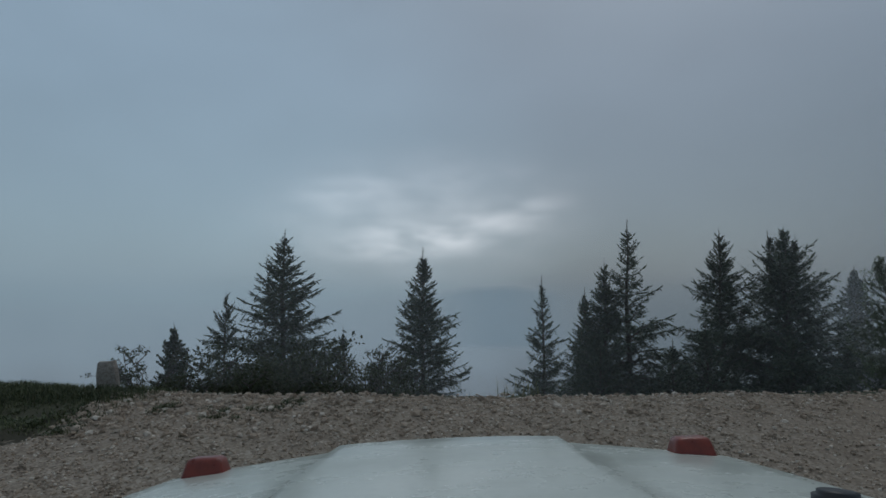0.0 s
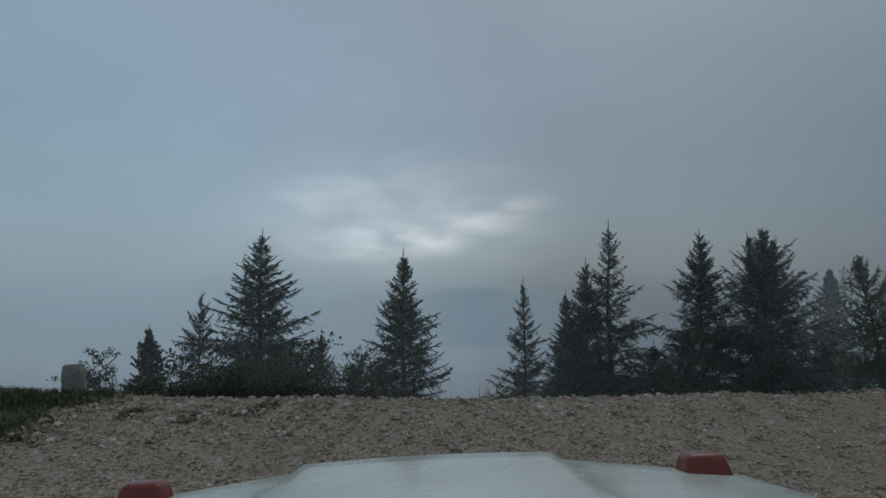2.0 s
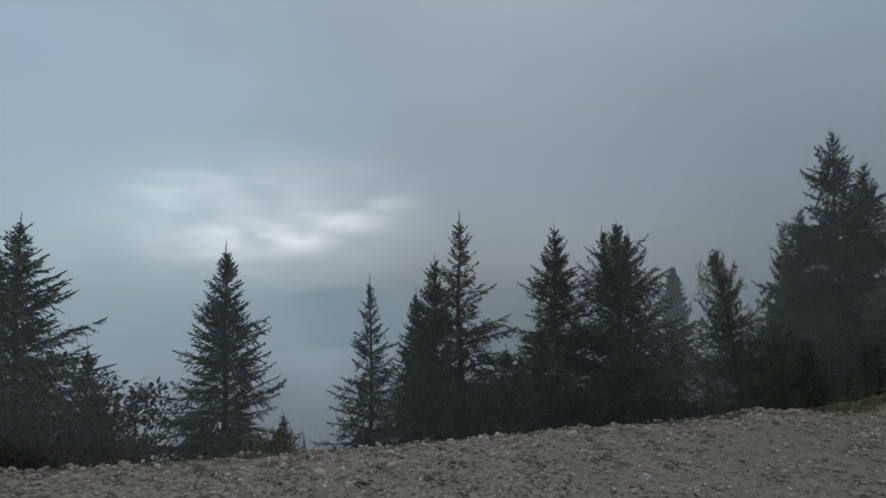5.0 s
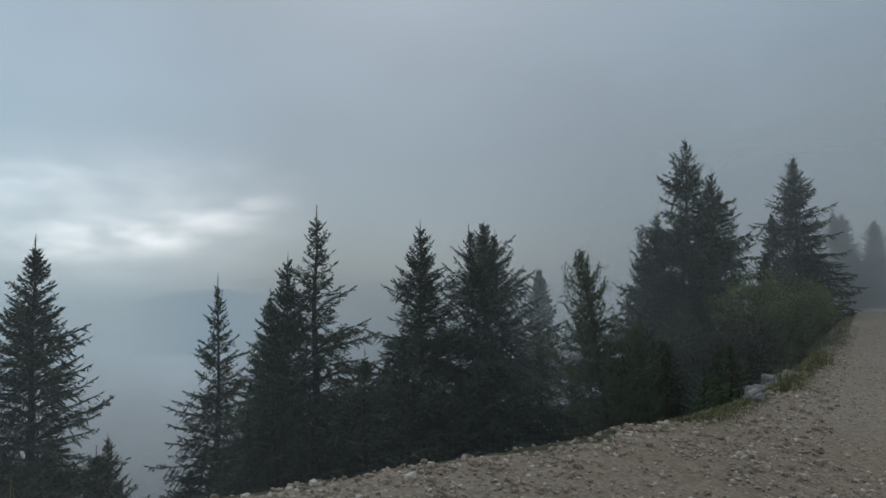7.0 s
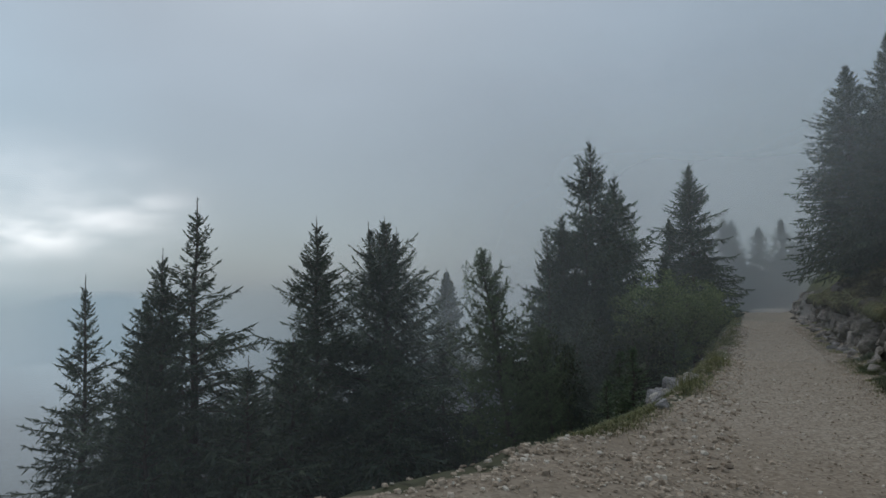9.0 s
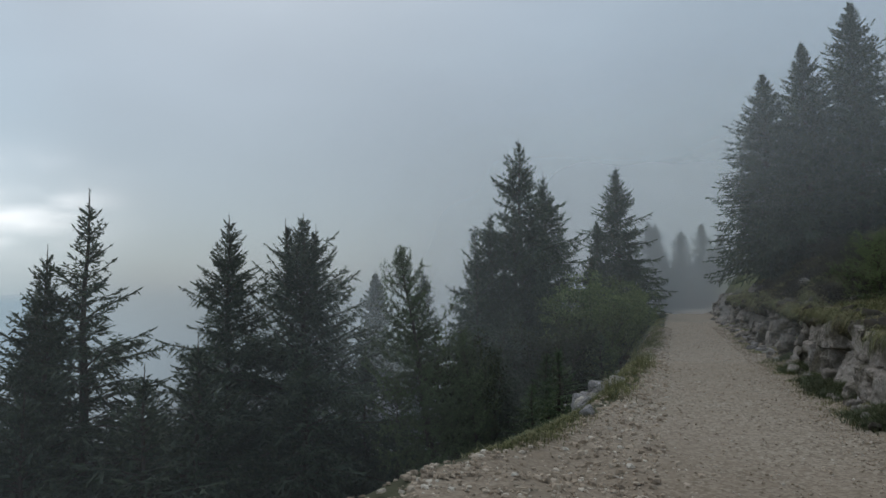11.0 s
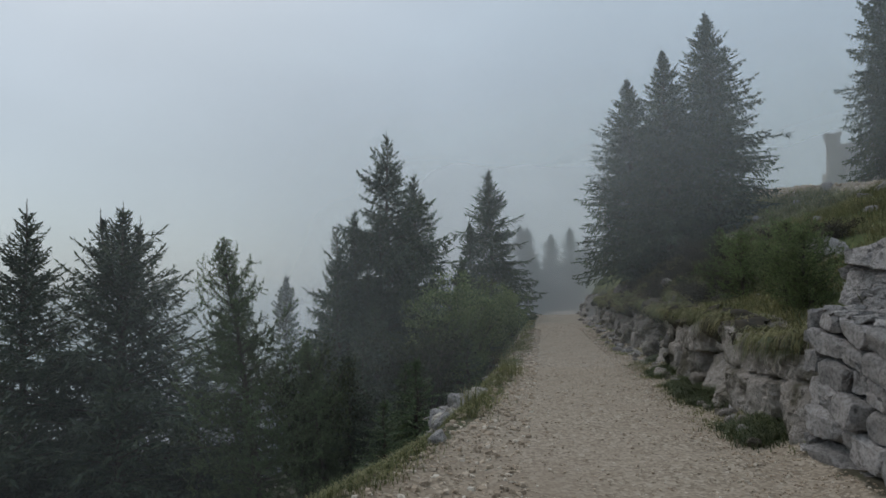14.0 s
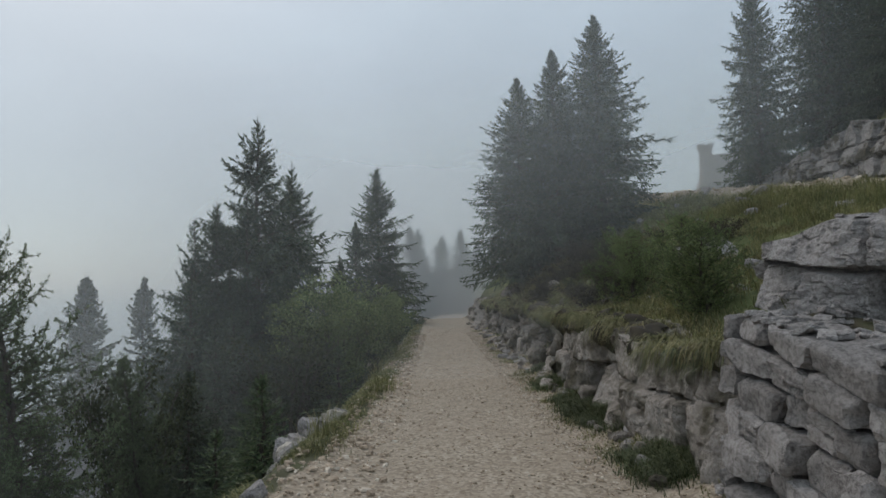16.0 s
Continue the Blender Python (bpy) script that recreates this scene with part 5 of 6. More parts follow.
def build_stone_wall():
    wall = thing("stone_wall", 0, 0, 0, "dry-stone wall of grey limestone blocks, in two tiers", "wall", kind="structure")
    rng = random.Random(8)
    # lower tier: courses of blocks from the ground to the ledge, dipping towards the bend
    z = -0.12
    for course, h in enumerate((0.28, 0.27, 0.26, 0.24, 0.22, 0.21)):
        s = -7.0 + rng.uniform(0, 0.3)
        end = -3.25 + rng.gauss(0, 0.06)
        while s < end:
            long_ = course in (2, 5) and rng.random() < 0.45 or rng.random() < 0.12
            w = min(rng.uniform(0.50, 0.80) if long_ else rng.uniform(0.22, 0.48), end + 0.12 - s)
            d = 0.40 + 0.014 * course + rng.gauss(0, 0.045)
            zz = z + DIP * (s + w / 2 + 4.0)
            if w > 0.1:
                if not long_ and rng.random() < 0.16:  # two flat stones in place of one
                    for f in (0.26, 0.74):
                        stone("block", SLABS, wall, s + w / 2, d + rng.gauss(0, 0.03), zz + h * f, w * 0.96, 0.45, h * 0.44, rng, 0.08, 0.04, DIP)
                else:
                    stone("block", SLABS if long_ else STONES, wall, s + w / 2, d, zz + h / 2 + rng.gauss(0, 0.012), w * 0.945, 0.46, h * rng.uniform(0.84, 1.02), rng, 0.09, 0.06, DIP)
                if rng.random() < 0.35:  # a wedge stone in the joint
                    stone("wedge_stone", STONES, wall, s + w, d + 0.03, zz + h * rng.uniform(0.05, 0.95), 0.09, 0.3, 0.05, rng, 0.3, 0.3)
            s += max(w, 0.12)
        z += h * 0.985
    # upper tier, set back further towards the bend: broken rock in thick beds
    rock_sheet("outcrop", wall, -7.2, -2.35, 0.022, lambda s: 0.50 + 0.34 * max(0.0, -2.4 - s) + 0.7 * float(smooth01(-2.75, -2.35, np.array(s))), lambda s: 1.28 + DIP * (s + 4.0), lambda s: 2.06 - 0.3 * float(smooth01(-2.8, -2.4, np.array(s))) + 0.06 * math.sin(5 * s), (0.62, 0.40), 0.24, LIMESTONE, 5, "broken bedrock above the ledge", rows=60, crack=0.19, dip=0.08)
    for _ in range(300):  # loose flat stones on the ledge and the top
        top = rng.random() < 0.5
        s = rng.uniform(-6.6, -3.0 if top else -3.3)
        back = 0.62 + 0.34 * max(0.0, -2.4 - s)
        d = back + rng.uniform(0.15, 1.3) if top else rng.uniform(0.30, max(0.5, back))
        x, y = along(s, d)
        k = rng.uniform(0.05, 0.16) if top else rng.uniform(0.04, 0.12)
        stone("loose_stone", SLABS, wall, s, d, (max(ground_z(x, y), 2.06 + 0.06 * math.sin(5 * s)) + 0.03 if top else max(ground_z(x, y), 1.31 + DIP * (s + 4.0)) + 0.03), k * 1.4, k, k * 0.45, rng, 3.0, 0.2)


def build_rock_face():
    face = thing("rock_face", 0, 0, 0, "low broken limestone face along the uphill side of the track", "rock face", kind="structure")
    rng = random.Random(15)
    rock_sheet("bedrock", face, -3.6, 4.0, 0.026, lambda s: 0.10 + 0.07 * math.sin(2.1 * s) + 0.5 * float(smooth01(-2.9, -3.4, np.array(s))), lambda s: -0.08, face_top, (0.55, 0.62), 0.16, WARM_LIMESTONE, 2, "pale broken bedrock", 0.16, rows=46, crack=0.13, chip=0.035)
    rock_sheet("bedrock", face, 3.75, 46.0, 0.07, lambda s: 0.16 + 0.14 * math.sin(1.3 * s), lambda s: -0.1, far_face_top, (0.45, 0.42), 0.22, WARM_LIMESTONE, 3, "pale broken bedrock in patches", 0.30, rows=30, crack=0.12)
    for _ in range(16):  # blocks standing out of the face
        s = rng.uniform(-2.6, 12)
        k = rng.uniform(0.16, 0.36)
        stone("rock", WARM_ROCKS, face, s, 0.22 + rng.gauss(0, 0.06), rng.uniform(0.05, 0.5), k * 1.1, k, k, rng, 0.6, 0.25)
    s = -2.9
    while s < 30:
        pal = WARM_ROCKS if rng.random() < 0.7 else ROCKS
        k = rng.uniform(0.04, 0.20) * (1.5 if rng.random() < 0.08 else 1)
        stone("rock", pal, face, s, 0.0 + rng.gauss(0, 0.14), 0.02 + 0.15 * k, k * 1.3, k, k * 0.7, rng, 3, 0.3)
        s += rng.uniform(0.05, 0.3)
    for _ in range(34):  # broken rock sticking out of the soil above the face
        s, d = rng.uniform(3, 24), rng.uniform(0.5, 1.5)
        x, y = along(s, d)
        k = rng.uniform(0.15, 0.5)
        stone("rock", WARM_ROCKS, face, s, d, ground_z(x, y) + 0.02, k * 1.2, k, k * 0.8, rng, 3, 0.3)
    for _ in range(30):  # outcrops higher on the bank
        s, d = rng.uniform(-1, 26), rng.uniform(1.6, 8.5)
        x, y = along(s, d)
        k = rng.uniform(0.12, 0.42)
        stone("rock", ROCKS, face, s, d, ground_z(x, y) + 0.02, k * 1.5, k, k * 0.6, rng, 3, 0.25)
    x, y = along(4.77, 3.44)
    stone("rock", ROCKS, face, 4.9, 3.5, ground_z(x, y) + 0.15, 1.9, 0.8, 0.6, rng, 0.1, 0.1)


def build_upper_cliff():
    cliff = thing("upper_cliff", 0, 0, 0, "grey limestone cliff above the upper track", "cliff", kind="structure")

    def crest(s):
        return float(crest_height(np.array(s)))

    rock_sheet("cliff_face", cliff, -5.0, 24.0, 0.07, lambda s: 12.75 + 0.5 * noise.noise(Vector((s * 0.35, 0.7, 0))), lambda s: crest(s) - 0.2, lambda s: crest(s) + 0.1 + (2.3 + 0.5 * noise.noise(Vector((s * 0.8, 5.5, 0)))) * float(smooth01(24, 13, np.array(s))), (0.9, 0.75), 0.42, CLIFF_LIMESTONE, 9, "weathered grey limestone", 0.3, rows=48, crack=0.22)


def build_edge_rocks():
    rng = random.Random(33)
    for cx, cy, n, spread, big, heap in ((12.8, 12.55, 48, 0.25, 0.25, 0.28), (16.1, 15.4, 8, 0.42, 0.4, 0.0), (9.3, 11.0, 3, 0.4, 0.2, 0.0), (19.6, 16.9, 2, 0.3, 0.25, 0.0)):
        for _ in range(n):
            x, y, k = cx + rng.gauss(0, spread), cy + rng.gauss(0, spread), big * rng.uniform(0.45, 1.0)
            ob = new("boulder", rng.choice(PALE_ROCKS if rng.random() < 0.35 else ROCKS))
            ob.matrix_basis = Matrix.LocRotScale((x, y, ground_z(x, y) + 0.18 * k + heap * math.exp(-((x - cx) ** 2 + (y - cy) ** 2) / 0.16) * rng.random()), Euler((rng.gauss(0, 0.3), rng.gauss(0, 0.3), rng.uniform(0, 6))), (k * 1.2, k * 0.9, k * 0.8))
            tagged(ob, "pale broken boulder at the outer edge of the track", "boulder", "boulders at the track's edge")


def lip_height(s):
    """Where the turf ends above the rock face."""
    return max(ground_z(*along(s, 1.0)) - 0.04, (face_top(s) if s < 4 else far_face_top(s)) + 0.06)


def build_turf_edge():
    """The peaty edge of the turf above the rock face: ragged sods that hang over in places and are torn away in others."""
    m, verts, s = 18, [], -2.75
    while s < 26:
        share = max(0.0, min(1.0, 0.5 + 1.6 * noise.noise(Vector((s * 1.15, 7.7, 0)))))
        top = lip_height(s)
        for k in range(m):
            t = k / (m - 1)
            a = math.pi * (0.5 + 1.0 * t)  # from the turf over the nose to the underside
            d = 0.75 + (0.20 + 0.32 * share) * math.cos(a)
            z = top - 0.16 - 0.04 * share + (0.10 + 0.12 * share) * math.sin(a)
            w = Vector((s * 2.6, d * 2.6, z * 2.6))
            for scale, amp in ((1.0, 0.17), (2.3, 0.10), (5.5, 0.06), (12.0, 0.03)):
                v = noise.noise_vector(w * scale + Vector((3.0, 1.0, 9.0)))
                d, z = d + amp * v.y, z + 0.8 * amp * v.z
            x, y = along(s, d)
            verts.append((x, y, z))
        s += 0.035
    n = len(verts) // m
    faces = [(i * m + j, i * m + j + 1, (i + 1) * m + j + 1, (i + 1) * m + j) for i in range(n - 1) for j in range(m - 1)]
    tagged(new("turf_edge", mesh_of("turf_edge", verts, faces, TURF_EDGE, True)), "dark peaty turf hanging ragged over the rock face", "turf", kind="stuff")


build_stone_wall()
build_rock_face()
build_turf_edge()
build_upper_cliff()
build_edge_rocks()


def build_marker_stone():
    bm = bmesh.new()
    bmesh.ops.create_cube(bm, size=1.0)
    bmesh.ops.subdivide_edges(bm, edges=bm.edges[:], cuts=4, use_grid_fill=True)
    for v in bm.verts:
        p = v.co
        r = 1.0 - 0.12 * (p.z + 0.5)
        if p.z > 0.3:
            r *= 1 - 0.9 * (p.z - 0.3)
        p.x, p.y = p.x * 0.27 * r - 0.04 * max(0, p.z), p.y * 0.22 * r
        p.z = (p.z + 0.5) * 0.82
        v.co = p + noise.noise_vector(p * 6) * 0.018
    ob = new("marker_stone", bm_mesh("marker_stone", bm, PALE_STONE, True))
    ob.location = (-4.62, 8.9, ground_z(-4.62, 8.9) - 0.3 + 0.08)
    ob.location.z = 0.78 - 0.82
    ob.rotation_euler = (0.03, -0.04, 0.3)
    tagged(ob, "weathered upright marker stone in the grass", "marker stone")


build_marker_stone()


def build_ruin():
    """A tower stump with a lower wall beside it, far up the hill."""
    x, y = along(41.4, 19.2)
    z = 9.6
    ob = thing("ruined_building", x, y - 0.35, z, "ruined masonry tower and wall, pale in the mist", "ruin")
    ob.rotation_euler = (0, 0, 0.3)

    def block(name, cx, cy, z0, z1, sx, sy, taper, label="", rough=0.10):
        bm = bmesh.new()
        bmesh.ops.create_cube(bm, size=1.0)
        bmesh.ops.subdivide_edges(bm, edges=bm.edges[:], cuts=7, use_grid_fill=True)
        for v in bm.verts:
            p = v.co
            k = 1 - taper * (p.z + 0.5)
            p = Vector((cx + p.x * sx * k, cy + p.y * sy * k, z0 + (p.z + 0.5) * (z1 - z0)))
            v.co = p + noise.noise_vector(p * 1.3) * rough + noise.noise_vector(p * 3.5) * rough * 0.5
        part(name, bm_mesh(name, bm, MASONRY), ob, label)

    block("tower", 0, 0, -3.0, 3.1, 0.85, 0.85, -0.06, "broken square tower")
    block("tower_cap", 0, 0, 3.1, 3.45, 1.05, 1.05, -0.12, "flared top course")
    block("plinth", 0.1, 0.1, -3.0, 0.5, 1.5, 1.5, 0.3, "crumbled foot of the tower", 0.22)
    block("wall", 0.5, -2.2, -3.0, 2.75, 0.7, 4.2, 0.05, "lower ruined wall", 0.16)
    block("wall", -0.2, -1.8, -3.0, 0.9, 1.6, 3.4, 0.35, "collapsed masonry", 0.25)


build_ruin()


# ---------------------------------------------------------------- the parked off-road car: its white bonnet and front
def sheet(name, rows, mat, thick=0.012, smooth=True):
    """A skin through rows of points, given thickness downwards."""
    n, m = len(rows), len(rows[0])
    verts = [Vector(p) for r in rows for p in r]
    low = [v - Vector((0, 0, thick)) for v in verts]
    faces = []
    for i in range(n - 1):
        for j in range(m - 1):
            k = i * m + j
            faces.append((k, k + 1, k + m + 1, k + m))
            faces.append(tuple(n * m + q for q in (k, k + m, k + m + 1, k + 1)))
    edge = [j for j in range(m)] + [i * m + m - 1 for i in range(1, n)] + [(n - 1) * m + j for j in range(m - 2, -1, -1)] + [i * m for i in range(n - 2, 0, -1)]
    for a, b in zip(edge, edge[1:] + edge[:1]):
        faces.append((a, n * m + a, n * m + b, b))
    me = mesh_of(name, verts + low, faces, mat, smooth)
    return me


def rounded_box(name, sx, sy, sz, mat, bevel=0.02, top=1.0, seg=3):
    bm = bmesh.new()
    bmesh.ops.create_cube(bm, size=1.0)
    for v in bm.verts:
        k = top if v.co.z > 0 else 1.0
        v.co = Vector((v.co.x * sx * k, v.co.y * sy * k, v.co.z * sz))
    bmesh.ops.bevel(bm, geom=bm.edges[:], offset=bevel, segments=seg, affect="EDGES", profile=0.6)
    return bm_mesh(name, bm, mat, True)


def cylinder(name, r, h, mat, segs=28, bevel=0.006):
    bm = bmesh.new()
    bmesh.ops.create_cone(bm, cap_ends=True, segments=segs, radius1=r, radius2=r, depth=h)
    rim = [e for e in bm.edges if abs(e.verts[0].co.z - e.verts[1].co.z) < 1e-6]
    bmesh.ops.bevel(bm, geom=rim, offset=bevel, segments=2, affect="EDGES")
    return bm_mesh(name, bm, mat, True)


def build_car():
    car = thing("off_road_car", 0, 1.0, 0, "white off-road car with orange wing lamps parked on gravel", "car")
    car.rotation_euler = (0, radians(-2.4), 0)
    car.location.x = 0.07
    o = Vector((0, 1.0, 0))

    def put(name, me, x, y, z, label="", rot=(0, 0, 0), parent=None):
        return part(name, me, parent or car, label, Matrix.LocRotScale(Vector((x, y, z)) - o, Euler(rot), None))

    # bonnet: raised middle panel falling to the sides, dropping forward
    xs = [-0.74, -0.70, -0.66, -0.58, -0.48, -0.40, -0.345, -0.32, -0.29, -0.15, 0, 0.15, 0.29, 0.32, 0.345, 0.40, 0.48, 0.58, 0.66, 0.70, 0.74]
    rows = []
    for i in range(15):
        t = i / 14
        y = 0.52 + 1.46 * t
        row = []
        for x in xs:
            ax = abs(x)
            wide = x * (1.0 - 0.03 * t)
            yy = y - 0.24 * t**3 * (ax / 0.74) ** 2.0
            z = 1.425 - 0.075 * (yy - 0.5) - 0.018 * (yy - 0.5) ** 2 - 0.022 * (ax / 0.74) ** 2
            z += 0.018 * float(smooth01(0.35, 0.315, np.array(ax)))
            z -= 0.018 * t * max(0.0, (ax - 0.31) / 0.43)
            z -= 0.05 * float(smooth01(0.95, 1.0, np.array(t)))
            row.append(Vector((wide, yy, z)) - o)
        rows.append(row)
    part("bonnet", sheet("bonnet", rows, PAINT), car, "flat white bonnet with raised middle panel")
    for sx in (-1, 1):
        rows = []
        for i in range(12):
            t = i / 11
            y = 0.35 + 1.42 * t
            z = 1.402 - 0.075 * (y - 0.5) - 0.018 * (y - 0.5) ** 2 - 0.018 * max(0.0, (y - 0.52) / 1.4)
            prof = [(0.72 - 0.04 * t, 0.0), (0.75 - 0.04 * t, -0.004), (0.78 - 0.03 * t, -0.014), (0.80 - 0.02 * t, -0.05), (0.81, -0.14), (0.815, -0.45), (0.815, -0.62)]
            row = [Vector((sx * x, y - 0.12 * t * max(0, (x - 0.7) / 0.18), z + dz)) - o for x, dz in prof]
            rows.append(row if sx > 0 else row[::-1])
        part("wing", sheet("wing", rows, PAINT), car, "white front wing")
        lamp = put("indicator", rounded_box("indicator", 0.140, 0.11, 0.10, ORANGE, 0.016, 0.60), sx * 0.638, 1.70, 1.272, "orange-red indicator lamp on the wing", (radians(-6), 0, 0))
        wheel = put("wheel", cylinder("tyre", 0.375, 0.24, BLACK, 40, 0.04), sx * 0.68, 1.40, 0.375, "black tyre", (0, radians(90), 0))
        part("rim", cylinder("rim", 0.2, 0.25, STEEL, 28, 0.02), wheel, "steel rim")
    # front panel, bumper and inner body that carry the skin
    put("front_panel", rounded_box("front_panel", 1.34, 0.10, 0.50, PAINT, 0.03), 0, 1.80, 0.98, "white front panel")
    put("grille", rounded_box("grille", 0.80, 0.03, 0.26, BLACK, 0.01), 0, 1.86, 1.0, "black grille")
    put("bumper", rounded_box("bumper", 1.56, 0.18, 0.20, BLACK, 0.03), 0, 1.95, 0.60, "black bumper")
    put("body", rounded_box("body", 1.10, 1.40, 0.62, BLACK, 0.04), 0, 1.05, 0.92, "dark engine bay")
    put("cap", cylinder("cap", 0.036, 0.026, BLACK, 32, 0.007), 0.580, 0.97, 1.392, "round black cap on the bonnet", (radians(-5), radians(5), 0))
    put("badge", rounded_box("badge", 0.05, 0.03, 0.008, STEEL, 0.003), 0.0, 1.93, 1.285, "small bright bonnet badge")


build_car()


# ---------------------------------------------------------------- grass, loose stones
def blades(name, xy, height, mat, seed, label, per=26, spread=0.16, droop=0.5, width=0.010, lift=0.0):
    """Tufts of bent blades at the places xy, as one mesh."""
    rng = np.random.default_rng(seed)
    xy = np.asarray(xy, float)
    n = len(xy) * per
    c = np.repeat(xy, per, 0) + rng.normal(size=(n, 2)) * spread
    z = land(c[:, 0], c[:, 1])[0] - 0.02 + lift
    h = (np.repeat(np.asarray(height, float) * np.ones(len(xy)), per) * (0.5 + 0.7 * rng.random(n)))[:, None]
    a = rng.random(n) * 6.283
    out = np.stack([np.cos(a), np.sin(a), 0 * a], -1)
    side = np.stack([-np.sin(a), np.cos(a), 0 * a], -1) * width
    base = np.c_[c, z]
    mid = base + h * (out * droop * 0.3 + np.array([0, 0, 0.62]))
    tip = base + h * (out * droop * (0.7 + 0.6 * rng.random((n, 1))) + np.array([0, 0, 0.95]) * (1 - 0.35 * droop * rng.random((n, 1))))
    v = np.stack([base - side, base + side, mid + side * 0.8, mid - side * 0.8, tip], 1).reshape(-1, 3)
    k = 5 * np.arange(n)[:, None]
    quads = (k + np.array([[0, 1, 2, 3]])).tolist()
    tris = (k + np.array([[3, 2, 4]])).tolist()
    me = mesh_of(name, v, quads + tris, mat)
    return tagged(new(name, me), label, "grass", kind="stuff")


def scatter(n, s0, s1, d0, d1, seed):
    rng = np.random.default_rng(seed)
    s, d = s0 + (s1 - s0) * rng.random(n), d0 + (d1 - d0) * rng.random(n)
    return np.stack([O[0] + U[0] * s + N[0] * d, O[1] + U[1] * s + N[1] * d], -1)


def clumped(xy, k, seed, cut):
    keep = wavy(xy[:, 0], xy[:, 1], k, seed) > cut
    return xy[keep]


blades("bank_grass", clumped(scatter(3200, -3, 26, 0.75, 7.7, 1), 1.3, 0.5, -0.8), 0.17, GRASS, 1, "rough green mountain grass on the bank", per=25, spread=0.18, droop=1.0, width=0.006)
blades("crest_grass", clumped(scatter(1100, -2, 24, 5.6, 8.2, 46), 1.0, 1.5, -0.6), 0.34, GRASS, 46, "longer grass along the shoulder of the upper track", per=28, spread=0.2, droop=0.7, width=0.006)
blades("cliff_grass", clumped(scatter(420, -4, 24, 12.7, 16, 41), 1.1, 2.0, -0.1), 0.3, GRASS, 41, "rough grass on and below the upper cliff", droop=0.8, width=0.006)
blades("bank_dry_grass", clumped(scatter(1300, -2, 24, 0.9, 7, 2), 1.9, 2.5, 0.05), 0.22, DRY_GRASS, 2, "yellowing grass tufts on the bank", per=40, droop=0.9, width=0.0045)
blades("berm_grass", np.random.default_rng(3).uniform((-10, 7.9), (-3.9, 9.8), (650, 2)), 0.11, DARK_GRASS, 3, "dark green grass on the berm", per=42, spread=0.2, width=0.005)
low_turf = np.random.default_rng(31).uniform((-10, 7.0), (-4.0, 8.3), (480, 2))
blades("low_weeds", clumped(low_turf, 1.5, 0.8, 0.05), 0.07, DARK_GRASS, 31, "dark low weeds on the inner side of the berm", per=34, spread=0.13, droop=0.8, width=0.007)
rim_t = np.random.default_rng(4)
seg = rim_t.integers(7, 12, 700)
tt = rim_t.random((700, 1))
edge = RIM[seg] * (1 - tt) + RIM[seg + 1] * tt + rim_t.normal(size=(700, 2)) * 0.16 + np.array([-0.10, 0.16])
blades("rim_grass", clumped(edge, 1.2, 1.0, -0.25), 0.11, GRASS, 5, "grass tufts along the outer edge of the gravel", per=36, spread=0.13, droop=0.8, width=0.004)
blades("tall_tufts", [(1.0, 8.75), (1.15, 8.7), (0.85, 8.8), (17.2, 14.5), (15.2, 12.95), (12.2, 11.6), (20.3, 16.2), (24, 18.3)], 0.42, GRASS, 6, "tall grass tufts at the edge of the gravel", per=90, spread=0.12, width=0.004)
rng = np.random.default_rng(21)
patches = [(-2.55, 7.35), (-2.1, 7.3), (-1.75, 7.6), (-4.6, 7.2), (-5.4, 6.7), (-5.0, 7.4), (-4.1, 6.9), (-6.2, 7.0), (-3.4, 7.6), (-5.8, 7.6)]
patches = np.repeat(np.array(patches), 5, 0) + rng.normal(size=(50, 2)) * 0.12
blades("berm_weeds", patches, 0.06, DARK_GRASS, 23, "dark weed clumps scattered on the gravel berm", per=60, spread=0.05, droop=0.9, width=0.007)
blades("face_weeds", clumped(scatter(420, -3.3, 5.0, -0.20, 0.2, 61), 2.1, 0.3, 0.0), 0.14, DARK_GRASS, 61, "dark weeds growing at the foot of the rock face", per=90, spread=0.11, droop=0.9, width=0.0045)
blades("verge_weeds", clumped(scatter(700, -3.2, 22, -0.45, 0.3, 7), 2.5, 0.2, 0.0), 0.07, GRASS, 7, "low weeds at the foot of the rock face", per=50, spread=0.10, droop=0.9, width=0.005)


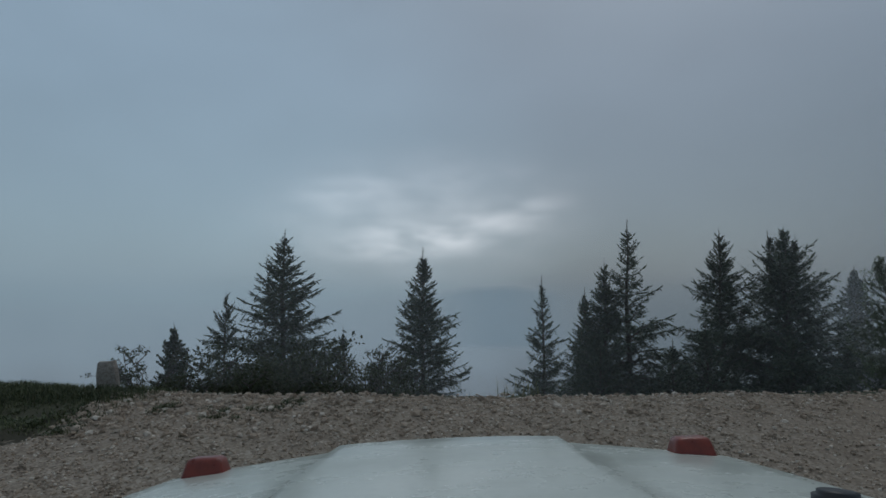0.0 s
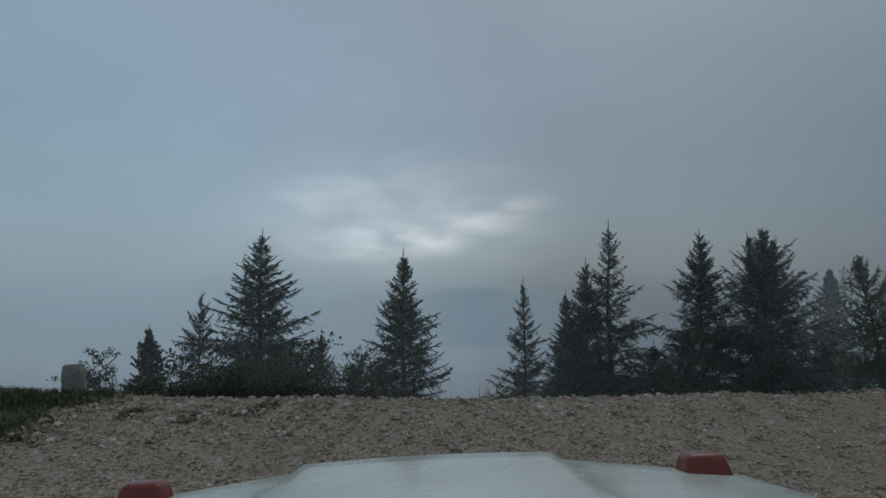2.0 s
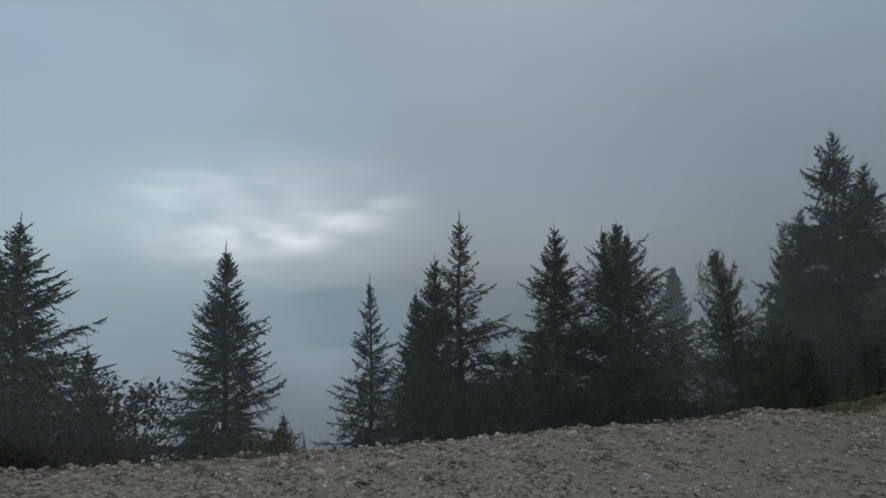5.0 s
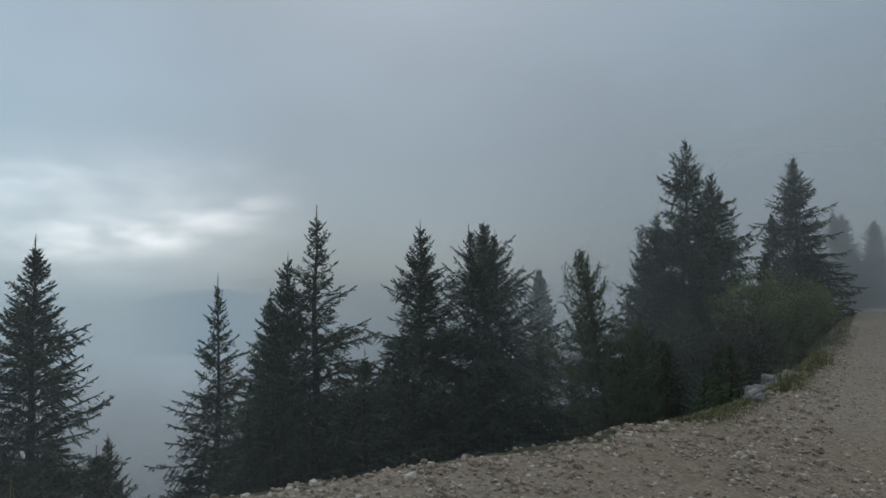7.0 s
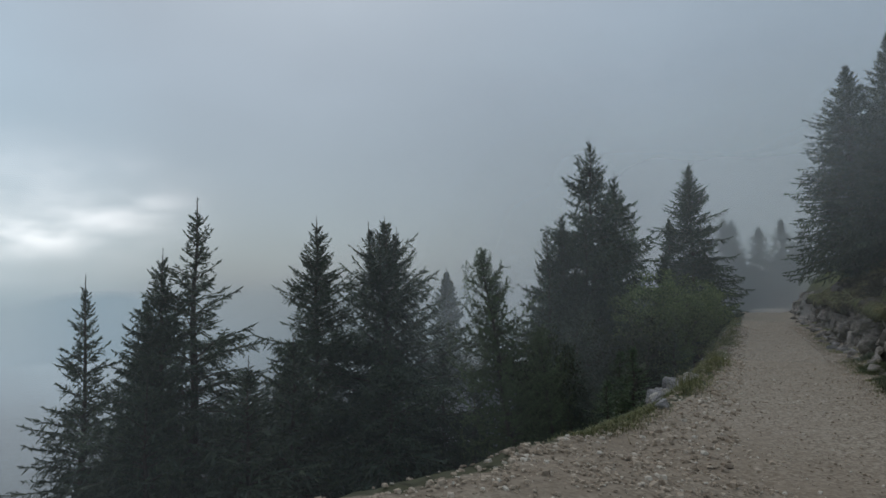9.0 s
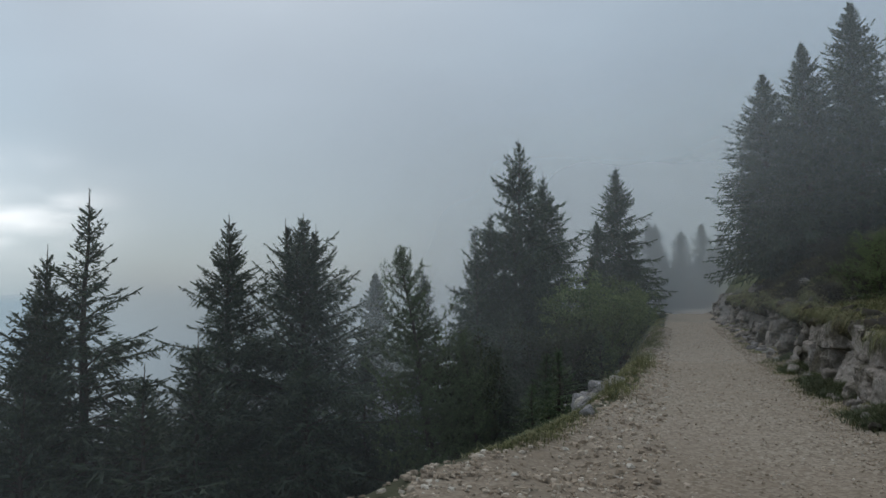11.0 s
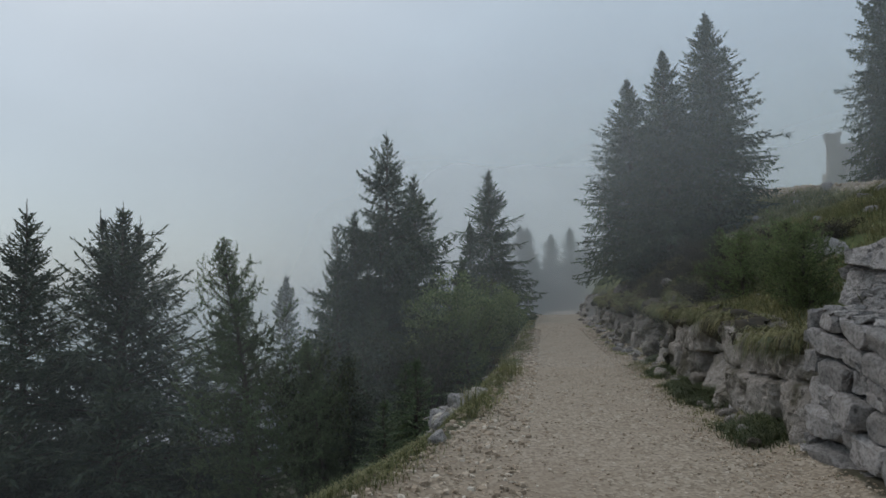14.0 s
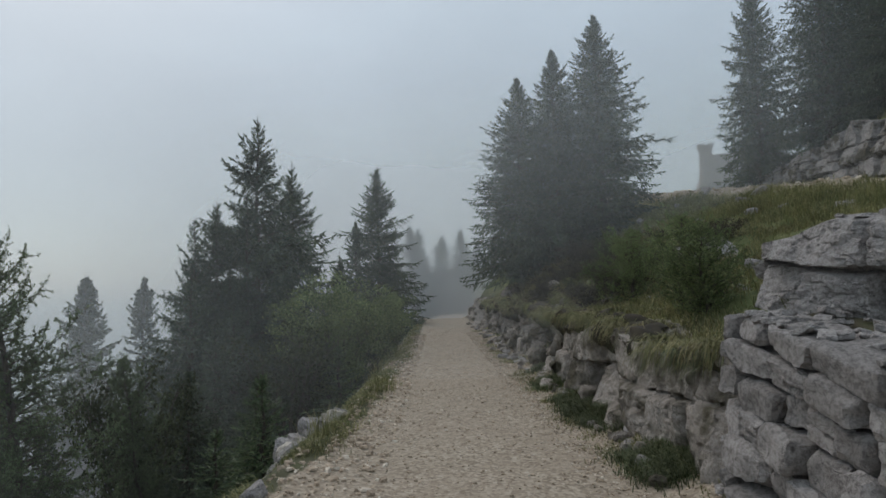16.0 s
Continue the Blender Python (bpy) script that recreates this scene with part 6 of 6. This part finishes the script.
def hanging(name, s0, s1, count, mat, seed, label, length=0.34, per=34, low=False):
    """Tufts that arch out over the edge of the rock face and hang down, as one mesh."""
    rng = np.random.default_rng(seed)
    verts, n_seg = [], 3
    for _ in range(count):
        s = s0 + (s1 - s0) * rng.random()
        if noise.noise(Vector((s * 1.4, seed * 3.1, 0))) < -0.45:
            continue
        d = 0.30 + 0.9 * rng.random()
        x, y = along(s, d)
        z = (lip_height(s) - 0.02 if d < 0.9 else ground_z(x, y)) - 0.22 * rng.random() * low
        a = math.atan2(-N[1], -N[0]) + 0.7 * rng.normal(size=per)
        ln = length * (0.5 + 0.8 * rng.random(per))[:, None]
        out = np.stack([np.cos(a), np.sin(a), 0 * a], -1)
        side = np.stack([-np.sin(a), np.cos(a), 0 * a], -1) * (0.004 + 0.004 * rng.random((per, 1)))
        base = np.array([x, y, z]) + rng.normal(size=(per, 3)) * (0.07, 0.07, 0.02)
        lift = (0.25 + 0.55 * rng.random((per, 1)))
        for k in range(n_seg + 1):
            t = k / n_seg
            p = base + ln * (out * (0.75 * t - 0.15 * t * t) + np.array([0, 0, 1.0]) * (lift * t - (lift + 0.55) * t * t))
            verts.append(np.stack([p - side * (1.05 - t), p + side * (1.05 - t)], 1))
    blocks = [np.stack(verts[i : i + n_seg + 1], 1).reshape(-1, 3) for i in range(0, len(verts), n_seg + 1)]
    v = np.concatenate(blocks)
    m = 2 * (n_seg + 1)
    first = np.arange(0, len(v), m)[:, None, None]
    quad = np.array([[2 * k, 2 * k + 1, 2 * k + 3, 2 * k + 2] for k in range(n_seg)])[None]
    f = (first + quad).reshape(-1, 4)
    return tagged(new(name, mesh_of(name, v, f, mat)), label, "grass", kind="stuff")


hanging("lip_grass", -2.9, 24, 900, GRASS, 71, "green mountain grass arching over the top of the rock face", 0.36, 36)
hanging("lip_dry_grass", -2.9, 20, 240, DRY_GRASS, 72, "yellowed grass hanging over the top of the rock face", 0.38, 40)
hanging("lip_weeds", -2.9, 24, 480, DARK_GRASS, 73, "dark weeds hanging under the turf's edge", 0.30, 34, True)


def pebbles(name, xy, size, seed, label):
    """Loose angular stones lying on the land, as one mesh."""
    rng = np.random.default_rng(seed)
    n = len(xy)
    # a low angular lump: a four-sided foot, a smaller four-sided top
    base = np.array([(1, 0.2, -0.2), (-0.2, 1, -0.2), (-1, -0.2, -0.2), (0.2, -1, -0.2), (0.55, 0.5, 0.7), (-0.5, 0.55, 0.75), (-0.55, -0.5, 0.7), (0.5, -0.55, 0.75)], float)
    tri = np.array([(0, 1, 4), (1, 5, 4), (1, 2, 5), (2, 6, 5), (2, 3, 6), (3, 7, 6), (3, 0, 7), (0, 4, 7), (4, 5, 6), (4, 6, 7)])
    v = base[None] * (0.75 + 0.5 * rng.random((n, 8, 3)))
    k = (np.asarray(size) * np.ones(n))[:, None, None] * np.stack([0.8 + 0.5 * rng.random(n), 0.6 + 0.4 * rng.random(n), 0.5 + 0.35 * rng.random(n)], -1)[:, None]
    v = v * k
    a = rng.random(n) * 6.283
    c, s = np.cos(a)[:, None], np.sin(a)[:, None]
    x, y = v[..., 0] * c - v[..., 1] * s, v[..., 0] * s + v[..., 1] * c
    z = v[..., 2] + 0.15 * x * rng.normal(size=(n, 1)) + 0.15 * y * rng.normal(size=(n, 1))
    lz = land(xy[:, 0], xy[:, 1])[0]
    P = np.stack([x + xy[:, :1], y + xy[:, 1:], z + lz[:, None] + 0.12 * k[:, :, 2].max(1, keepdims=True)], -1).reshape(-1, 3)
    F = (8 * np.arange(n)[:, None, None] + tri[None]).reshape(-1, 3)
    return tagged(new(name, mesh_of(name, P, F, PEBBLE)), label, "gravel", kind="stuff")


def gravel_places(n, x0, x1, y0, y1, seed):
    rng = np.random.default_rng(seed)
    p = rng.uniform((x0, y0), (x1, y1), (n, 2))
    g = land(p[:, 0], p[:, 1])[1]
    worn = land(p[:, 0], p[:, 1])[3]
    return p[(g > 0.5) & (rng.random(n) > 0.55 * worn)], rng


p, rng = gravel_places(38000, -6.5, 8, 4.6, 9.0, 11)
pebbles("berm_gravel", p, 0.008 + 0.019 * rng.random(len(p)) ** 2.4, 11, "loose pale limestone gravel on the berm")
p, rng = gravel_places(6500, -8, 9, 6.6, 9.8, 12)
p = p[rng.random(len(p)) < 0.15 + 0.85 * smooth01(0.5, -2.5, p[:, 0])]
pebbles("berm_stones", p, 0.022 + 0.04 * rng.random(len(p)) ** 3, 12, "larger pale stones on the berm")
rng = np.random.default_rng(17)
k = rng.integers(3, 8, 900)
f = rng.random((900, 1))
q = RIM[k] * (1 - f) + RIM[k + 1] * f + rng.normal(size=(900, 2)) * 0.13 + np.array([0.0, -0.12])
pebbles("rim_stones", q[q[:, 0] > -3.5], 0.014 + 0.026 * rng.random((q[:, 0] > -3.5).sum()) ** 2, 17, "pale stones raked up along the rim of the turning place")
q = scatter(9000, -8, 26, -3.6, 0.3, 13)
q = q[land(q[:, 0], q[:, 1])[1] > 0.4]
pebbles("track_gravel", q, 0.009 + 0.014 * np.random.default_rng(13).random(len(q)) ** 2, 13, "loose pale gravel on the track")
q = np.concatenate([scatter(6500, -7, 20, -0.75, 0.15, 14), scatter(3600, -8, 20, -3.5, -2.5, 15)])
pebbles("verge_stones", q, 0.014 + 0.04 * np.random.default_rng(14).random(len(q)) ** 3, 14, "broken stones along both edges of the track")
q = np.concatenate([scatter(420, 1, 22, 7.9, 9.3, 51), scatter(160, -6.5, -2.4, 2.0, 4.5, 52)])
pebbles("crest_stones", q, 0.03 + 0.09 * np.random.default_rng(53).random(len(q)) ** 3, 53, "pale loose stones along the shoulder of the upper track")
